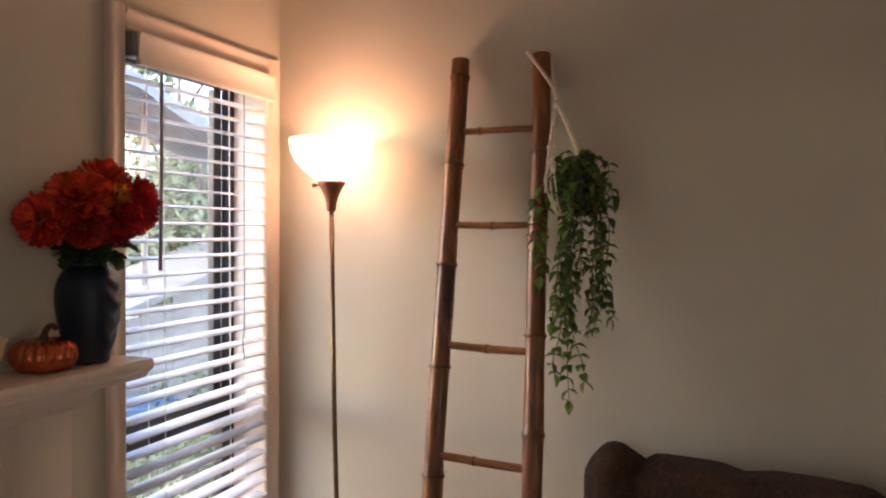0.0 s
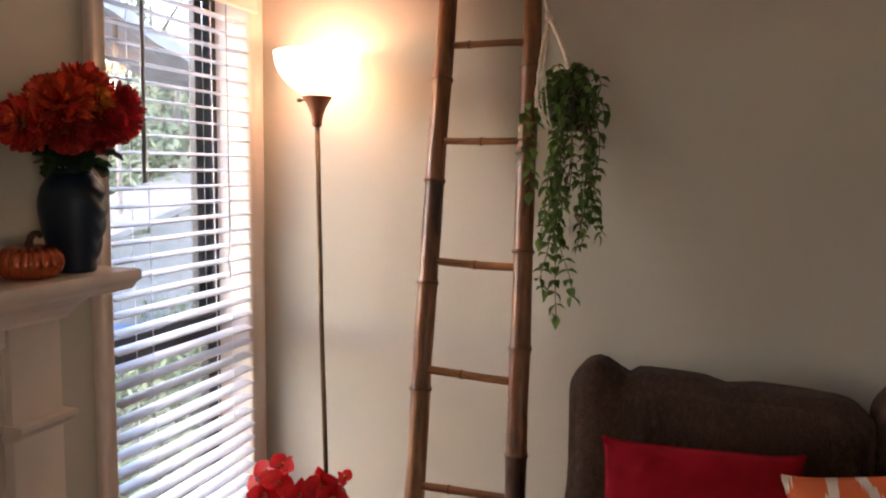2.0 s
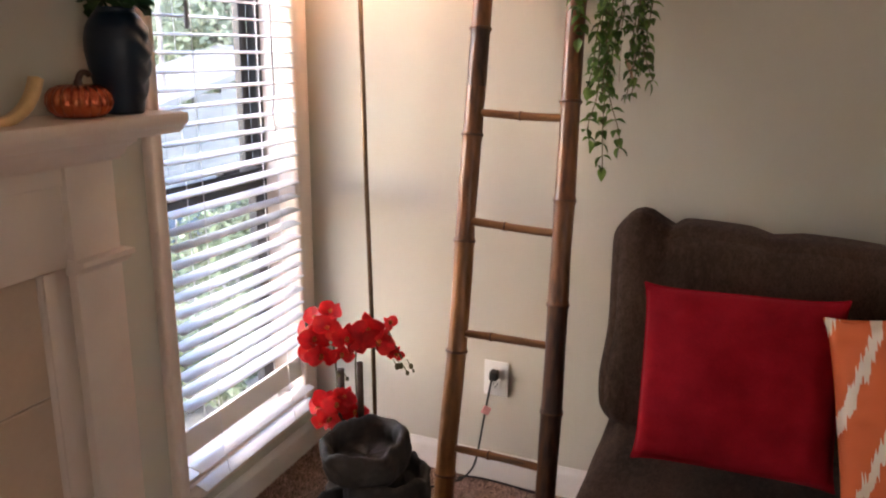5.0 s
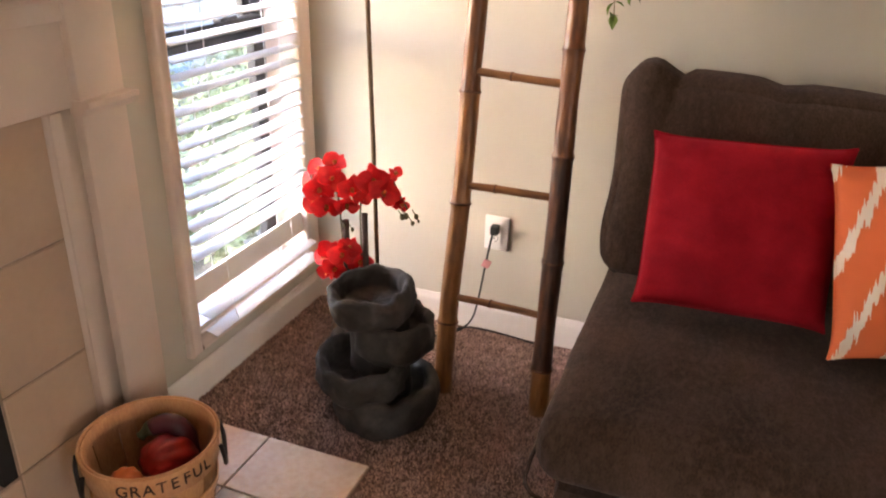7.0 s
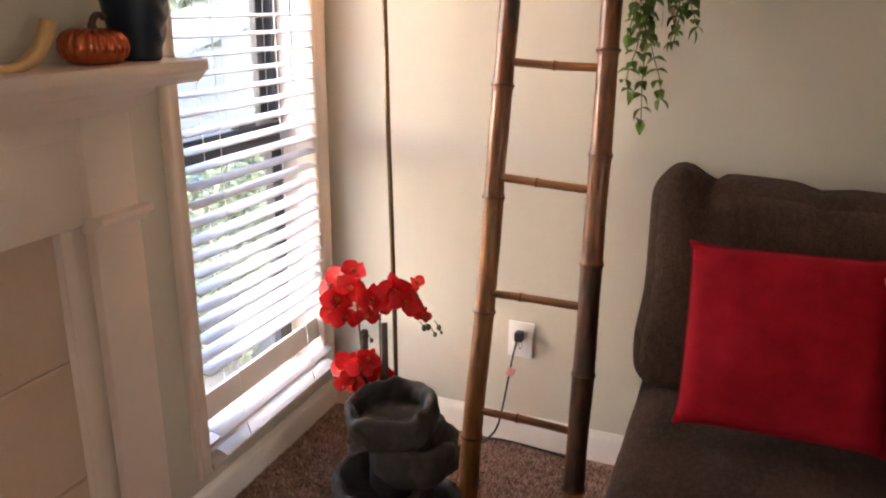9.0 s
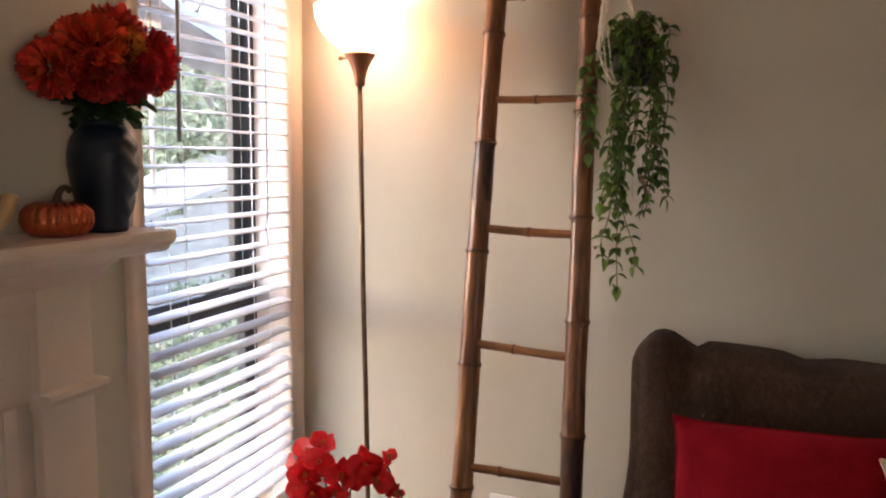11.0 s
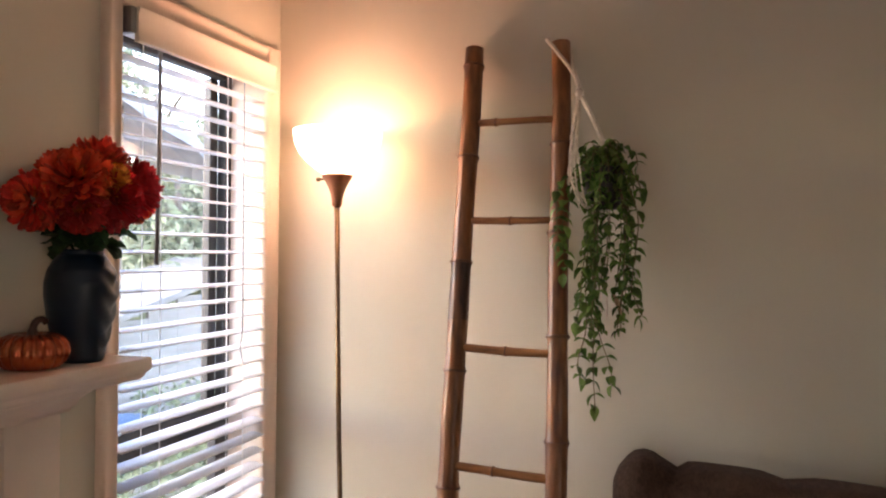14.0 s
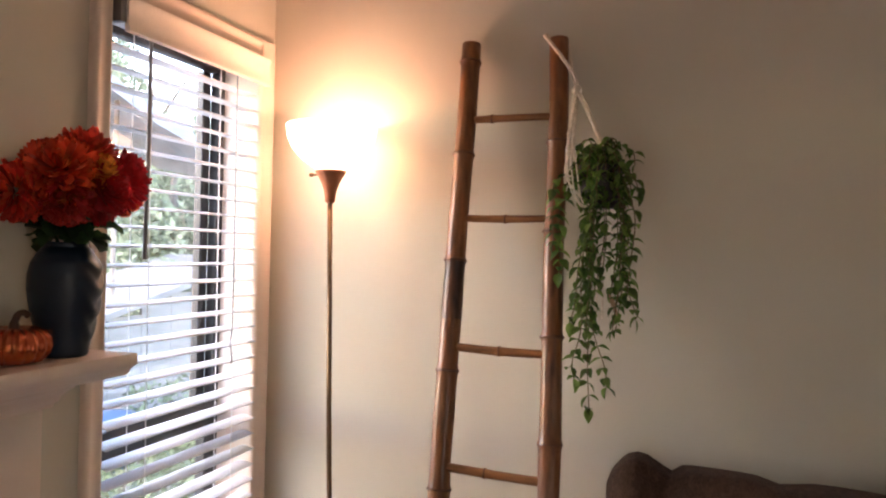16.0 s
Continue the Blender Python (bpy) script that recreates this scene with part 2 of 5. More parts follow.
def profile_run(bm, prof, a, b, up=(0, 0, 1), out=(1, 0, 0)):
    """Sweep an (out, up) outline from a to b."""
    a, b, up, out = Vector(a), Vector(b), Vector(up), Vector(out)
    ra = [bm.verts.new(a + out * u + up * v) for u, v in prof]
    rb = [bm.verts.new(b + out * u + up * v) for u, v in prof]
    n = len(prof)
    for i in range(n):
        bm.faces.new((ra[i], ra[(i + 1) % n], rb[(i + 1) % n], rb[i]))
    bm.faces.new(ra[::-1])
    bm.faces.new(rb)
    bmesh.ops.recalc_face_normals(bm, faces=bm.faces[:])
    return bm


BASE = ((0, 0), (0.014, 0), (0.014, 0.075), (0.011, 0.085), (0.006, 0.092), (0.004, 0.1), (0, 0.1))
for name, a, b, out in (("baseboard", (WX, 1.80, 0), (WX, WY, 0), (1, 0, 0)), ("baseboard", (WX + 0.014, WY, 0), (EAST, WY, 0), (0, -1, 0))):
    tagged(part(name, profile_run(bmesh.new(), BASE, a, b, out=out), BASE_PAINT, angle=60), "white painted wooden baseboard along the carpet", "baseboard", kind="structure")


# ---- the window ----
win = tagged(new("window_1"), "tall narrow window with a dark bronze frame", "window", kind="structure")
# the stile in the corner is wider and starts a little inside the opening
CASE = ((0, 0), (0.014, 0), (0.018, 0.004), (0.018, 0.010), (0.015, 0.014), (0.015, 0.036), (0.019, 0.041), (0.021, 0.048), (0.019, 0.054), (0.013, 0.058), (0, 0.058))
WIDE = tuple((u, v * 1.26) for u, v in CASE)
SLIM = tuple((u, v * 0.86) for u, v in CASE)
T, YC = 0.058, 2.527
for nm, prof, a, b, up in (
    ("casing_side", SLIM, (WX, Y0, Z0 - T), (WX, Y0, Z1 + T), (0, -1, 0)),
    ("casing_side", WIDE, (WX, YC, Z0 - T), (WX, YC, Z1 + T), (0, 1, 0)),
    ("casing_head", CASE, (WX, Y0 + 0.001, Z1), (WX, YC - 0.001, Z1), (0, 0, 1)),
    ("casing_foot", CASE, (WX, Y0 + 0.001, Z0), (WX, YC - 0.001, Z0), (0, 0, -1)),
):
    part(nm, profile_run(bmesh.new(), prof, a, b, up=up), TRIM, win, angle=60)
# reveal lining
for nm, q in (("jamb", (WX - 0.14, WX + 0.006, Y0, Y0 + 0.006, Z0, Z1)), ("jamb", (WX - 0.14, WX + 0.006, Y1 - 0.006, Y1, Z0, Z1)), ("head_lining", (WX - 0.14, WX + 0.006, Y0 + 0.006, Y1 - 0.006, Z1 - 0.006, Z1)), ("window_sill", (WX - 0.14, WX + 0.006, Y0 + 0.006, Y1 - 0.006, Z0, Z0 + 0.012))):
    part(nm, one_box(*q), TRIM, win, smooth=False)
FX = -1.94
ya, yb = Y0 + 0.006, Y1 - 0.006
for nm, q in (
    ("window_frame", (FX - 0.03, FX, ya, ya + 0.03, Z0, Z1)), ("window_frame", (FX - 0.03, FX, yb - 0.03, yb, Z0, Z1)),
    ("window_frame", (FX - 0.03, FX, ya + 0.03, yb - 0.03, Z1 - 0.04, Z1)), ("window_frame", (FX - 0.03, FX, ya + 0.03, yb - 0.03, Z0 + 0.012, Z0 + 0.05)),
    ("sash_stile", (FX - 0.022, FX + 0.010, ya + 0.034, ya + 0.075, Z0 + 0.05, 0.97)), ("sash_stile", (FX - 0.022, FX + 0.010, yb - 0.075, yb - 0.034, Z0 + 0.05, 0.97)),
    ("meeting_rail", (FX - 0.02, FX + 0.018, ya + 0.034, yb - 0.034, 0.955, 0.99)), ("sash_rail", (FX - 0.02, FX + 0.012, ya + 0.034, yb - 0.034, 0.917, 0.95)),
    ("sash_stile", (FX - 0.05, FX - 0.024, ya + 0.034, ya + 0.07, 0.97, Z1 - 0.04)), ("sash_stile", (FX - 0.05, FX - 0.024, yb - 0.07, yb - 0.034, 0.97, Z1 - 0.04)),
):
    part(nm, one_box(*q, 0.003, 1), BRONZE, win)
lk = bmesh.new()
box(lk, FX + 0.0, FX + 0.03, 2.28, 2.36, 0.991, 1.003, 0.003)
tube(lk, [(FX + 0.015, 2.32, 1.0), (FX + 0.02, 2.32, 1.016), (FX + 0.024, 2.285, 1.02)], 0.006)
part("sash_lock", lk, BRONZE, win)
for z0, z1, dx in ((0.99, Z1 - 0.04, -0.035), (Z0 + 0.05, 0.917, -0.01)):
    p = part("pane", one_box(FX + dx, FX + dx + 0.003, ya + 0.06, yb - 0.06, z0, z1), GLASS, win, smooth=False)
    p.visible_shadow = False

# ---- the blind ----
blind = thing("venetian_blind", (-1.84, (Y0 + Y1) / 2, Z1), "white wooden venetian blind with open slats hanging in the window", "blind")
half = (Y1 - Y0) / 2 - 0.008
VAL = ((0.0, 0), (0.0, 0.07), (0.006, 0.076), (0.014, 0.076), (0.014, 0.068), (0.010, 0.062), (0.010, 0.012), (0.014, 0.008), (0.014, 0))
part("valance", profile_run(bmesh.new(), VAL, (0.034, -half + 0.012, -0.078), (0.034, half + 0.004, -0.078)), VALANCE, blind, "beige moulded valance", angle=50)
part("head_rail", one_box(-0.03, 0.025, -half, half, -0.05, -0.006, 0.003), SLAT, blind)
part("bracket", one_box(-0.03, 0.038, -half - 0.004, -half + 0.014, -0.06, -0.003, 0.002), plain("grey_steel_bracket", (0.25, 0.25, 0.26), 0.4, 0.8), blind)


def slat_mesh(width, name):
    bm = bmesh.new()
    prof = [(-width / 2 + width * k / 6, 0.0035 * (1 - (2 * k / 6 - 1) ** 2)) for k in range(7)]
    profile_run(bm, prof + [(u, v + 0.0028) for u, v in prof[::-1]], (0, -half, 0), (0, half, 0))
    me = bpy.data.meshes.new(name)
    for f in bm.faces:
        f.smooth = len(f.verts) == 4
    for e in bm.edges:
        e.smooth = e.calc_face_angle(0) < 0.6
    bm.to_mesh(me)
    bm.free()
    me.materials.append(SLAT)
    return me


slat = slat_mesh(0.05, "slat")
z, rnd = -0.105, random.Random(4)
while Z1 + z > 0.385:
    s = new("slat", slat)
    s.parent = blind
    s.matrix_basis = pose(-0.012 - 0.011 * z + rnd.uniform(-0.001, 0.001), rnd.uniform(-0.002, 0.002), z, rnd.uniform(-0.15, 0.15), 4 + rnd.uniform(-1.5, 1.5))
    z -= 0.0437
for dx, zz, tilt in ((0.020, 0.243, 12), (0.034, 0.192, 13)):
    s = new("slat", slat)
    s.parent = blind
    s.matrix_basis = pose(dx, 0.012, zz - Z1, 0.5, tilt)
s = part("bottom_rail", one_box(-0.007, 0.007, -half + 0.008, half, -0.033, 0.033, 0.003), VALANCE, blind, "beige bottom rail turned on its edge")
s.matrix_basis = pose(-0.004, 0, 0.315 - Z1, 0.4, -12)
cords = plain("blind_cord", (0.75, 0.75, 0.74), 0.8)
for y in (-0.17, 0.17):
    for dx in (-0.033, 0.0195):
        part("ladder_cord", tube(bmesh.new(), [(dx, y, -0.05), (dx + 0.012, y, 0.38 - Z1), (dx + 0.02, y, 0.25 - Z1), (dx + 0.035, y, 0.19 - Z1)], 0.0012, 5), cords, blind)
part("tilt_wand", tube(bmesh.new(), [(0.030, 2.054 - 2.243, -0.06), (0.031, 2.054 - 2.243, -0.09), (0.031, 2.053 - 2.243, -0.32), (0.030, 2.051 - 2.243, -0.57)], [0.002, 0.0045, 0.0045, 0.005], 8), plain("smoky_plastic_wand", (0.22, 0.21, 0.21), 0.3), blind, "smoky grey tilt wand")
part("lift_cord", tube(bmesh.new(), arc([(0.030, 0.155, -0.07), (0.031, 0.156, -0.5), (0.032, 0.155, -0.745), (0.032, 0.147, -0.79), (0.032, 0.156, -0.835), (0.032, 0.154, -0.85)], 4), 0.0018, 5), plain("grey_cord", (0.3, 0.3, 0.3), 0.8), blind)

# ---- the bamboo ladder ----
FL, TL = Vector((-1.203, 2.232, 0.0)), Vector((-1.213, 2.590, 1.985))
FR, TR = Vector((-0.912, 2.232, 0.0)), Vector((-0.980, 2.592, 1.985))
ladder = thing("bamboo_ladder", (-1.06, 2.236, 0), "brown varnished bamboo ladder leaning against the wall", "ladder")
base = Vector((-1.06, 2.236, 0))


def rail(foot, top, nodes, mats, rad):
    """A bamboo pole: a part for the pole, with swollen nodes and a dark ring at each."""
    bm = bmesh.new()
    length = (top - foot).length
    us = sorted({0.0, length, *[i * 0.04 for i in range(1, int(length / 0.04))], *[u + d for u in nodes for d in (-0.02, -0.008, -0.002, 0.004, 0.012)]})
    us = [u for u in us if 0 <= u <= length]
    pts, rs = [], []
    d = (top - foot).normalized()
    for u in us:
        near = min([abs(u - v) for v in nodes])
        w = Vector((noise.noise((u * 2, foot.x * 9, 0)), noise.noise((u * 2, foot.x * 9, 5)), 0)) * 0.007
        pts.append(foot + d * u + w - base)
        rs.append(rad * (1.06 - 0.1 * u / length) + 0.0035 * math.exp(-(near / 0.007) ** 2) + 0.002 * noise.noise((u * 8, foot.x * 5, 2)))
    tube(bm, pts, rs, 18)
    for f in bm.faces:
        u = (f.calc_center_median() + base - foot).dot(d)
        k = sum(u > v for v in nodes)
        f.material_index = mats[min(k, len(mats) - 1)]
        if k == 4 and f.material_index == 2 and u < 1.30:
            f.material_index = 0  # only the upper part of this length is scorched
    ob = part("rail", bm, (BAMBOO, BAMBOO_PALE, BAMBOO_DARK), ladder)
    for v in nodes:
        if v > length - 0.01:
            continue
        p = foot + d * v - base
        w = Vector((noise.noise((v * 2, foot.x * 9, 0)), noise.noise((v * 2, foot.x * 9, 5)), 0)) * 0.007
        r = rad * (1.06 - 0.1 * v / length) + 0.0042
        part("node_ring", tube(bmesh.new(), [p + w - d * 0.004, p + w - d * 0.0015, p + w + d * 0.0015, p + w + d * 0.004], [r - 0.002, r, r, r - 0.002], 18), NODE, ob)
    return ob


rail(FL, TL, [0.215, 0.565, 0.868, 1.153, 1.43, 1.71, 1.965], [1, 1, 1, 0, 2, 0, 0, 0], 0.0262)
rail(FR, TR, [0.135, 0.445, 0.73, 1.0, 1.25, 1.51, 1.74], [1, 2, 2, 0, 0, 0, 0, 0], 0.0262)
for i, zz in enumerate((0.285, 0.600, 0.902, 1.190, 1.515, 1.775)):
    a, b = FL.lerp(TL, (zz + 0.004) / 1.985), FR.lerp(TR, (zz + (0.012 if i == 1 else 0)) / 1.985)
    bm = bmesh.new()
    node = (0.42, 0.36, 0.42, 0.5, 0.5, 0.3)[i]
    ts = sorted({*[k / 14 for k in range(15)], node - 0.02, node, node + 0.02})
    rr = 0.0105 if i < 4 else 0.0095
    pts = [a.lerp(b, t) - base + Vector((0, -0.004, 0.003 * math.sin(t * 3.1 + i))) for t in ts]
    tube(bm, pts, [rr * (1 + 0.08 * noise.noise((t * 4, i * 3.3, 1))) + 0.0028 * math.exp(-((t - node) / 0.018) ** 2) for t in ts], 12)
    rg = part("rung", bm, RUNG, ladder)
    p = a.lerp(b, node) - base + Vector((0, -0.004, 0.003 * math.sin(node * 3.1 + i)))
    dd = (b - a).normalized()
    part("node_ring", tube(bmesh.new(), [p - dd * 0.002, p, p + dd * 0.002], [rr + 0.0024, rr + 0.0032, rr + 0.0024], 12), NODE, rg)

# ---- the floor lamp ----
lamp = thing("floor_lamp", (-1.565, 2.475, 0), "bronze torchiere floor lamp with a lit frosted glass bowl", "lamp")
part("foot_plate", lathe(bmesh.new(), [(0.125, 0), (0.127, 0.006), (0.12, 0.014), (0.06, 0.024), (0.02, 0.03), (0.012, 0.045)], 40), LAMP_METAL, lamp)
part("pole", tube(bmesh.new(), [(0.03, 0.015, 0.03), (0.022, 0.011, 0.5), (0.01, 0.004, 1.0), (0, 0, 1.56)], 0.0070, 14), LAMP_METAL, lamp)
part("socket_cone", lathe(bmesh.new(), [(0.010, 1.552), (0.0135, 1.556), (0.015, 1.572), (0.018, 1.588), (0.024, 1.604), (0.032, 1.620), (0.041, 1.633), (0.042, 1.638), (0.038, 1.64), (0.0, 1.64)], 28), mat("copper_brown_socket", (0.27, 0.105, 0.05), 0.38, 0.5, scale=20, vary=0.15, bump=0.03), lamp)
part("switch_knob", tube(bmesh.new(), [(-0.036, 0, 1.628), (-0.052, 0, 1.628), (-0.053, 0, 1.628), (-0.062, 0, 1.628)], [0.003, 0.003, 0.006, 0.006], 8), LAMP_METAL, lamp)
bo = [(0.036, 1.641), (0.05, 1.648), (0.078, 1.668), (0.102, 1.694), (0.116, 1.724), (0.121, 1.757)]
part("bowl_shade", lathe(bmesh.new(), bo + [(0.118, 1.759)] + [(r - 0.004, h + 0.003) for r, h in bo[::-1][1:]] + bo[:1], 44), BOWL_GLASS, lamp, "glowing frosted white glass bowl")

# ---- the fireplace ----
STONE_TILE = mat("beige_tile", (0.57, 0.42, 0.305), 0.32, scale=5, vary=0.07, bump=0.03, fine=60, fine_bump=0.02, each=0.04, grain_mix=0.06)
GROUT = mat("grout", (0.40, 0.31, 0.24), 0.9, scale=40, vary=0.15)
HEARTH_TILE = mat("cream_hearth_tile", (0.71, 0.58, 0.45), 0.3, scale=6, vary=0.08, bump=0.05, fine=60, fine_bump=0.05, each=0.05)
FIREBOX_BLACK = mat("black_firebox", (0.012, 0.012, 0.012), 0.75, scale=15, vary=0.4, bump=0.2)

fire = tagged(new("fireplace"), "white painted wooden mantel surround with beige tiles", "fireplace", kind="structure")
BACK, MY0, MY1 = -1.84, -0.20, 1.852
SHELF = ((0, 0), (0.158, 0), (0.162, 0.004), (0.168, 0.008), (0.170, 0.014), (0.176, 0.018), (0.182, 0.022), (0.185, 0.028), (0.185, 0.04), (0.182, 0.045), (0, 0.045))
BED = ((0, 0), (0.062, 0), (0.064, 0.008), (0.072, 0.012), (0.078, 0.024), (0.092, 0.036), (0.100, 0.04), (0.104, 0.05), (0, 0.05))
part("mantel_shelf", profile_run(bmesh.new(), SHELF, (BACK, MY0, 1.173), (BACK, MY1, 1.173)), TRIM, fire, angle=55)
part("bed_moulding", profile_run(bmesh.new(), tuple((u * 1.3, v) for u, v in BED), (BACK, MY0 + 0.12, 1.1225), (BACK, MY1 - 0.10, 1.1225)), TRIM, fire, angle=55)
for y0, y1 in ((1.612, 1.736), (-0.036, 0.088)):
    part("pilaster", one_box(BACK, -1.766, y0, y1, 0, 1.122, 0.003), TRIM, fire)
    CAP = ((0, 0), (0.078, 0), (0.080, 0.005), (0.088, 0.009), (0.092, 0.016), (0.102, 0.021), (0.102, 0.032), (0, 0.032))
    part("pilaster_cap", profile_run(bmesh.new(), CAP, (BACK, y0 - 0.006, 0.898), (BACK, y1 + 0.012, 0.898)), TRIM, fire, angle=55)
part("frieze", one_box(BACK, -1.784, 0.088, 1.612, 0.915, 1.122, 0.002), TRIM, fire)
part("frieze_rail", one_box(-1.784, -1.773, 0.0885, 1.6115, 1.085, 1.1215, 0.003), TRIM, fire)
for y0, y1, s in ((1.548, 1.612, 1), (0.088, 0.152, -1)):
    part("inner_board", one_box(BACK, -1.790, y0, y1, 0, 0.915), TRIM, fire)
    e = y0 if s > 0 else y1 - 0.026
    part("inner_moulding", one_box(-1.790, -1.783, e, e + 0.028, 0, 0.914, 0.003), TRIM, fire)
bed = bmesh.new()
box(bed, BACK, -1.8065, 1.325, 1.548, 0, 0.915)
box(bed, BACK, -1.8065, 0.152, 0.375, 0, 0.915)
box(bed, BACK, -1.8065, 0.375, 1.325, 0.725, 0.915)
box(bed, BACK, -1.8065, 0.375, 1.325, 0, 0.19)
part("tile_bed", bed, GROUT, fire, smooth=False)
# no recess is built: thin black sheets give the dark of the firebox opening
fb = bmesh.new()
box(fb, BACK, -1.8365, 0.375, 1.325, 0.19, 0.725)
box(fb, -1.8365, -1.808, 1.29, 1.325, 0.19, 0.725)
part("firebox_opening", fb, FIREBOX_BLACK, fire, "flat black sheet standing in for the dark firebox opening", smooth=False)


def tile_mesh(w, h, t, name, m, bevel=0.0025):
    """A tile in the y-z plane, its back at x = 0."""
    bm = one_box(0, t, 0, w, 0, h, bevel, 1)
    me = bpy.data.meshes.new(name)
    bm.to_mesh(me)
    bm.free()
    me.materials.append(m)
    return me


def tiles(parent, y0, y1, z0, z1, w, h):
    y = y1
    while y > y0 + 0.02:
        a = max(y - w, y0)
        z = z1
        while z > z0 + 0.02:
            b = max(z - h, z0)
            o = new("tile", tile_mesh(y - a - 0.004, z - b - 0.004, 0.0055, "tile", STONE_TILE))
            o.parent = parent
            o.matrix_basis = pose(-1.8064, a + 0.002, b + 0.002)
            z = b
        y = a


tiles(fire, 1.327, 1.548, 0, 0.195, 0.222, 0.2)
tiles(fire, 1.327, 1.548, 0.195, 0.99 - 0.076, 0.222, 0.265)
tiles(fire, 0.152, 0.373, 0, 0.914, 0.222, 0.265)
tiles(fire, 0.373, 1.327, 0, 0.188, 0.222, 0.2)
tiles(fire, 0.373, 1.327, 0.727, 0.914, 0.222, 0.2)

hearth = tagged(part("hearth", one_box(WX + 0.001, -1.246, -0.3, 1.837, 0.0, 0.004), GROUT, smooth=False), "cream square tile hearth set in the carpet", "hearth", kind="structure")
ys = [1.837 - 0.207 * k for k in range(11)]
for x1, x0 in ((-1.248, -1.537), (-1.541, -1.830)):
    for ya_, yb_ in zip(ys, ys[1:]):
        o = new("tile", bpy.data.meshes.new("tile"))
        bm = one_box(x0, x1, yb_ + 0.002, ya_ - 0.002, 0.0035, 0.0105, 0.002, 1)
        bm.to_mesh(o.data)
        bm.free()
        o.data.materials.append(HEARTH_TILE)
        o.parent = hearth

# ---- on the mantel ----
ST = 1.2182
NAVY = mat("dark_navy_glaze", (0.003, 0.014, 0.030), 0.42, scale=10, vary=0.2, bump=0.04, spec=0.45)
vase = thing("vase", (-1.746, 1.760, ST), "dark navy ceramic vase with a dimpled side on the mantel", "vase")
VP = [(0.0, 0.0), (0.038, 0.0), (0.042, 0.004), (0.049, 0.04), (0.059, 0.085), (0.0648, 0.125), (0.0645, 0.150), (0.059, 0.174), (0.049, 0.192), (0.041, 0.202)]


def fine(profile, n=3):
    out = []
    for (a, b), (c, d) in zip(profile, profile[1:]):
        out += [(a + (c - a) * k / n, b + (d - b) * k / n) for k in range(n)]
    return out + [profile[-1]]


def dimples(a, r, z):
    k = max(0, math.cos(a - 0.75)) ** 2 * max(0.0, min(1.0, (z - 0.015) / 0.02, (0.188 - z) / 0.02))
    q = r + 0.0042 * k * math.sin(z * 150 + 2.4 * math.sin(a * 4)) - 0.001 * k
    return (q * math.cos(a), q * math.sin(a), z)


part("body", lathe(bmesh.new(), fine(VP, 5), 56, warp=dimples), NAVY, vase)
part("neck", lathe(bmesh.new(), [(0.0405, 0.2015), (0.038, 0.208), (0.041, 0.213), (0.036, 0.213), (0.033, 0.205), (0.035, 0.2015), (0.0405, 0.2015)], 40), NAVY, vase)

PETALS = [leafy("petal_red", (0.74, 0.075, 0.052), (0.82, 0.19, 0.08), each=0.45, scale=25), leafy("petal_orange", (0.72, 0.10, 0.045), (0.84, 0.30, 0.09), each=0.4, scale=25), leafy("petal_wine", (0.46, 0.026, 0.034), (0.62, 0.075, 0.05), each=0.35, scale=25), leafy("petal_gold", (0.78, 0.33, 0.07), (0.75, 0.18, 0.03), each=0.2, scale=25)]
DARK_LEAF = leafy("dark_green_leaf", (0.03, 0.075, 0.03), (0.06, 0.13, 0.045))


def blade(bm, m, length, width, cup=0.25, tip=0.35, notch=0.0, mi=0):
    """A petal or leaf from the origin along +x, cupped upward; m places it."""
    n = 6
    rows = []
    for i in range(n + 1):
        t = i / n
        w = width * math.sin(math.pi * min(1, t ** (0.75) * 0.93 + 0.04)) ** 0.8 * 0.5
        if i == n:
            w *= tip
        x, z = length * t, cup * length * t * t
        rows.append([bm.verts.new(m @ Vector((x - (notch * length if (i == n) else 0) * (j == 1), w * (j - 1), z + abs(j - 1) * w * 0.35))) for j in range(3)])
    for a, b in zip(rows, rows[1:]):
        for j in range(2):
            f = bm.faces.new((a[j], a[j + 1], b[j + 1], b[j]))
            f.material_index = mi


def strap(bm, m, length, width, curl):
    """A broad petal from the origin along +x with a blunt notched tip."""
    rows = []
    for t, k in ((0, 0.35), (0.3, 0.7), (0.6, 0.98), (0.82, 1.0), (0.95, 0.72), (1.0, 0.5)):
        w, z = width * k / 2, curl * length * t * t
        rows.append([bm.verts.new(m @ Vector((length * t - (0.10 * length if j == 1 and t == 1.0 else 0), w * (j - 1), z + abs(j - 1) * w * 0.45))) for j in range(3)])
    for a, b in zip(rows, rows[1:]):
        for j in range(2):
            bm.faces.new((a[j], a[j + 1], b[j + 1], b[j]))


def mum(bm, centre, axis, rad, rnd, mi, petals=70):
    """A full ball-shaped chrysanthemum head: blunt petals over most of a sphere."""
    q = Vector(axis).normalized().to_track_quat("Z", "Y").to_matrix().to_4x4()
    base_m = Matrix.Translation(centre) @ q
    for k in range(petals):
        u = (k + 0.5) / petals
        ang = 125 * u ** 0.6
        m = base_m @ pose(0, 0, 0, 0, 0, k * 137.5) @ pose(0, 0, 0, 0, ang - 90 + rnd.uniform(-8, 8), rnd.uniform(-10, 10)) @ pose(rad * 0.44, 0, 0, rnd.uniform(-25, 25), rnd.uniform(5, 28), 0)
        strap(bm, m, rad * 0.6 * rnd.uniform(0.85, 1.12), rad * 0.27 * rnd.uniform(0.85, 1.1), rnd.uniform(-0.05, 0.35))


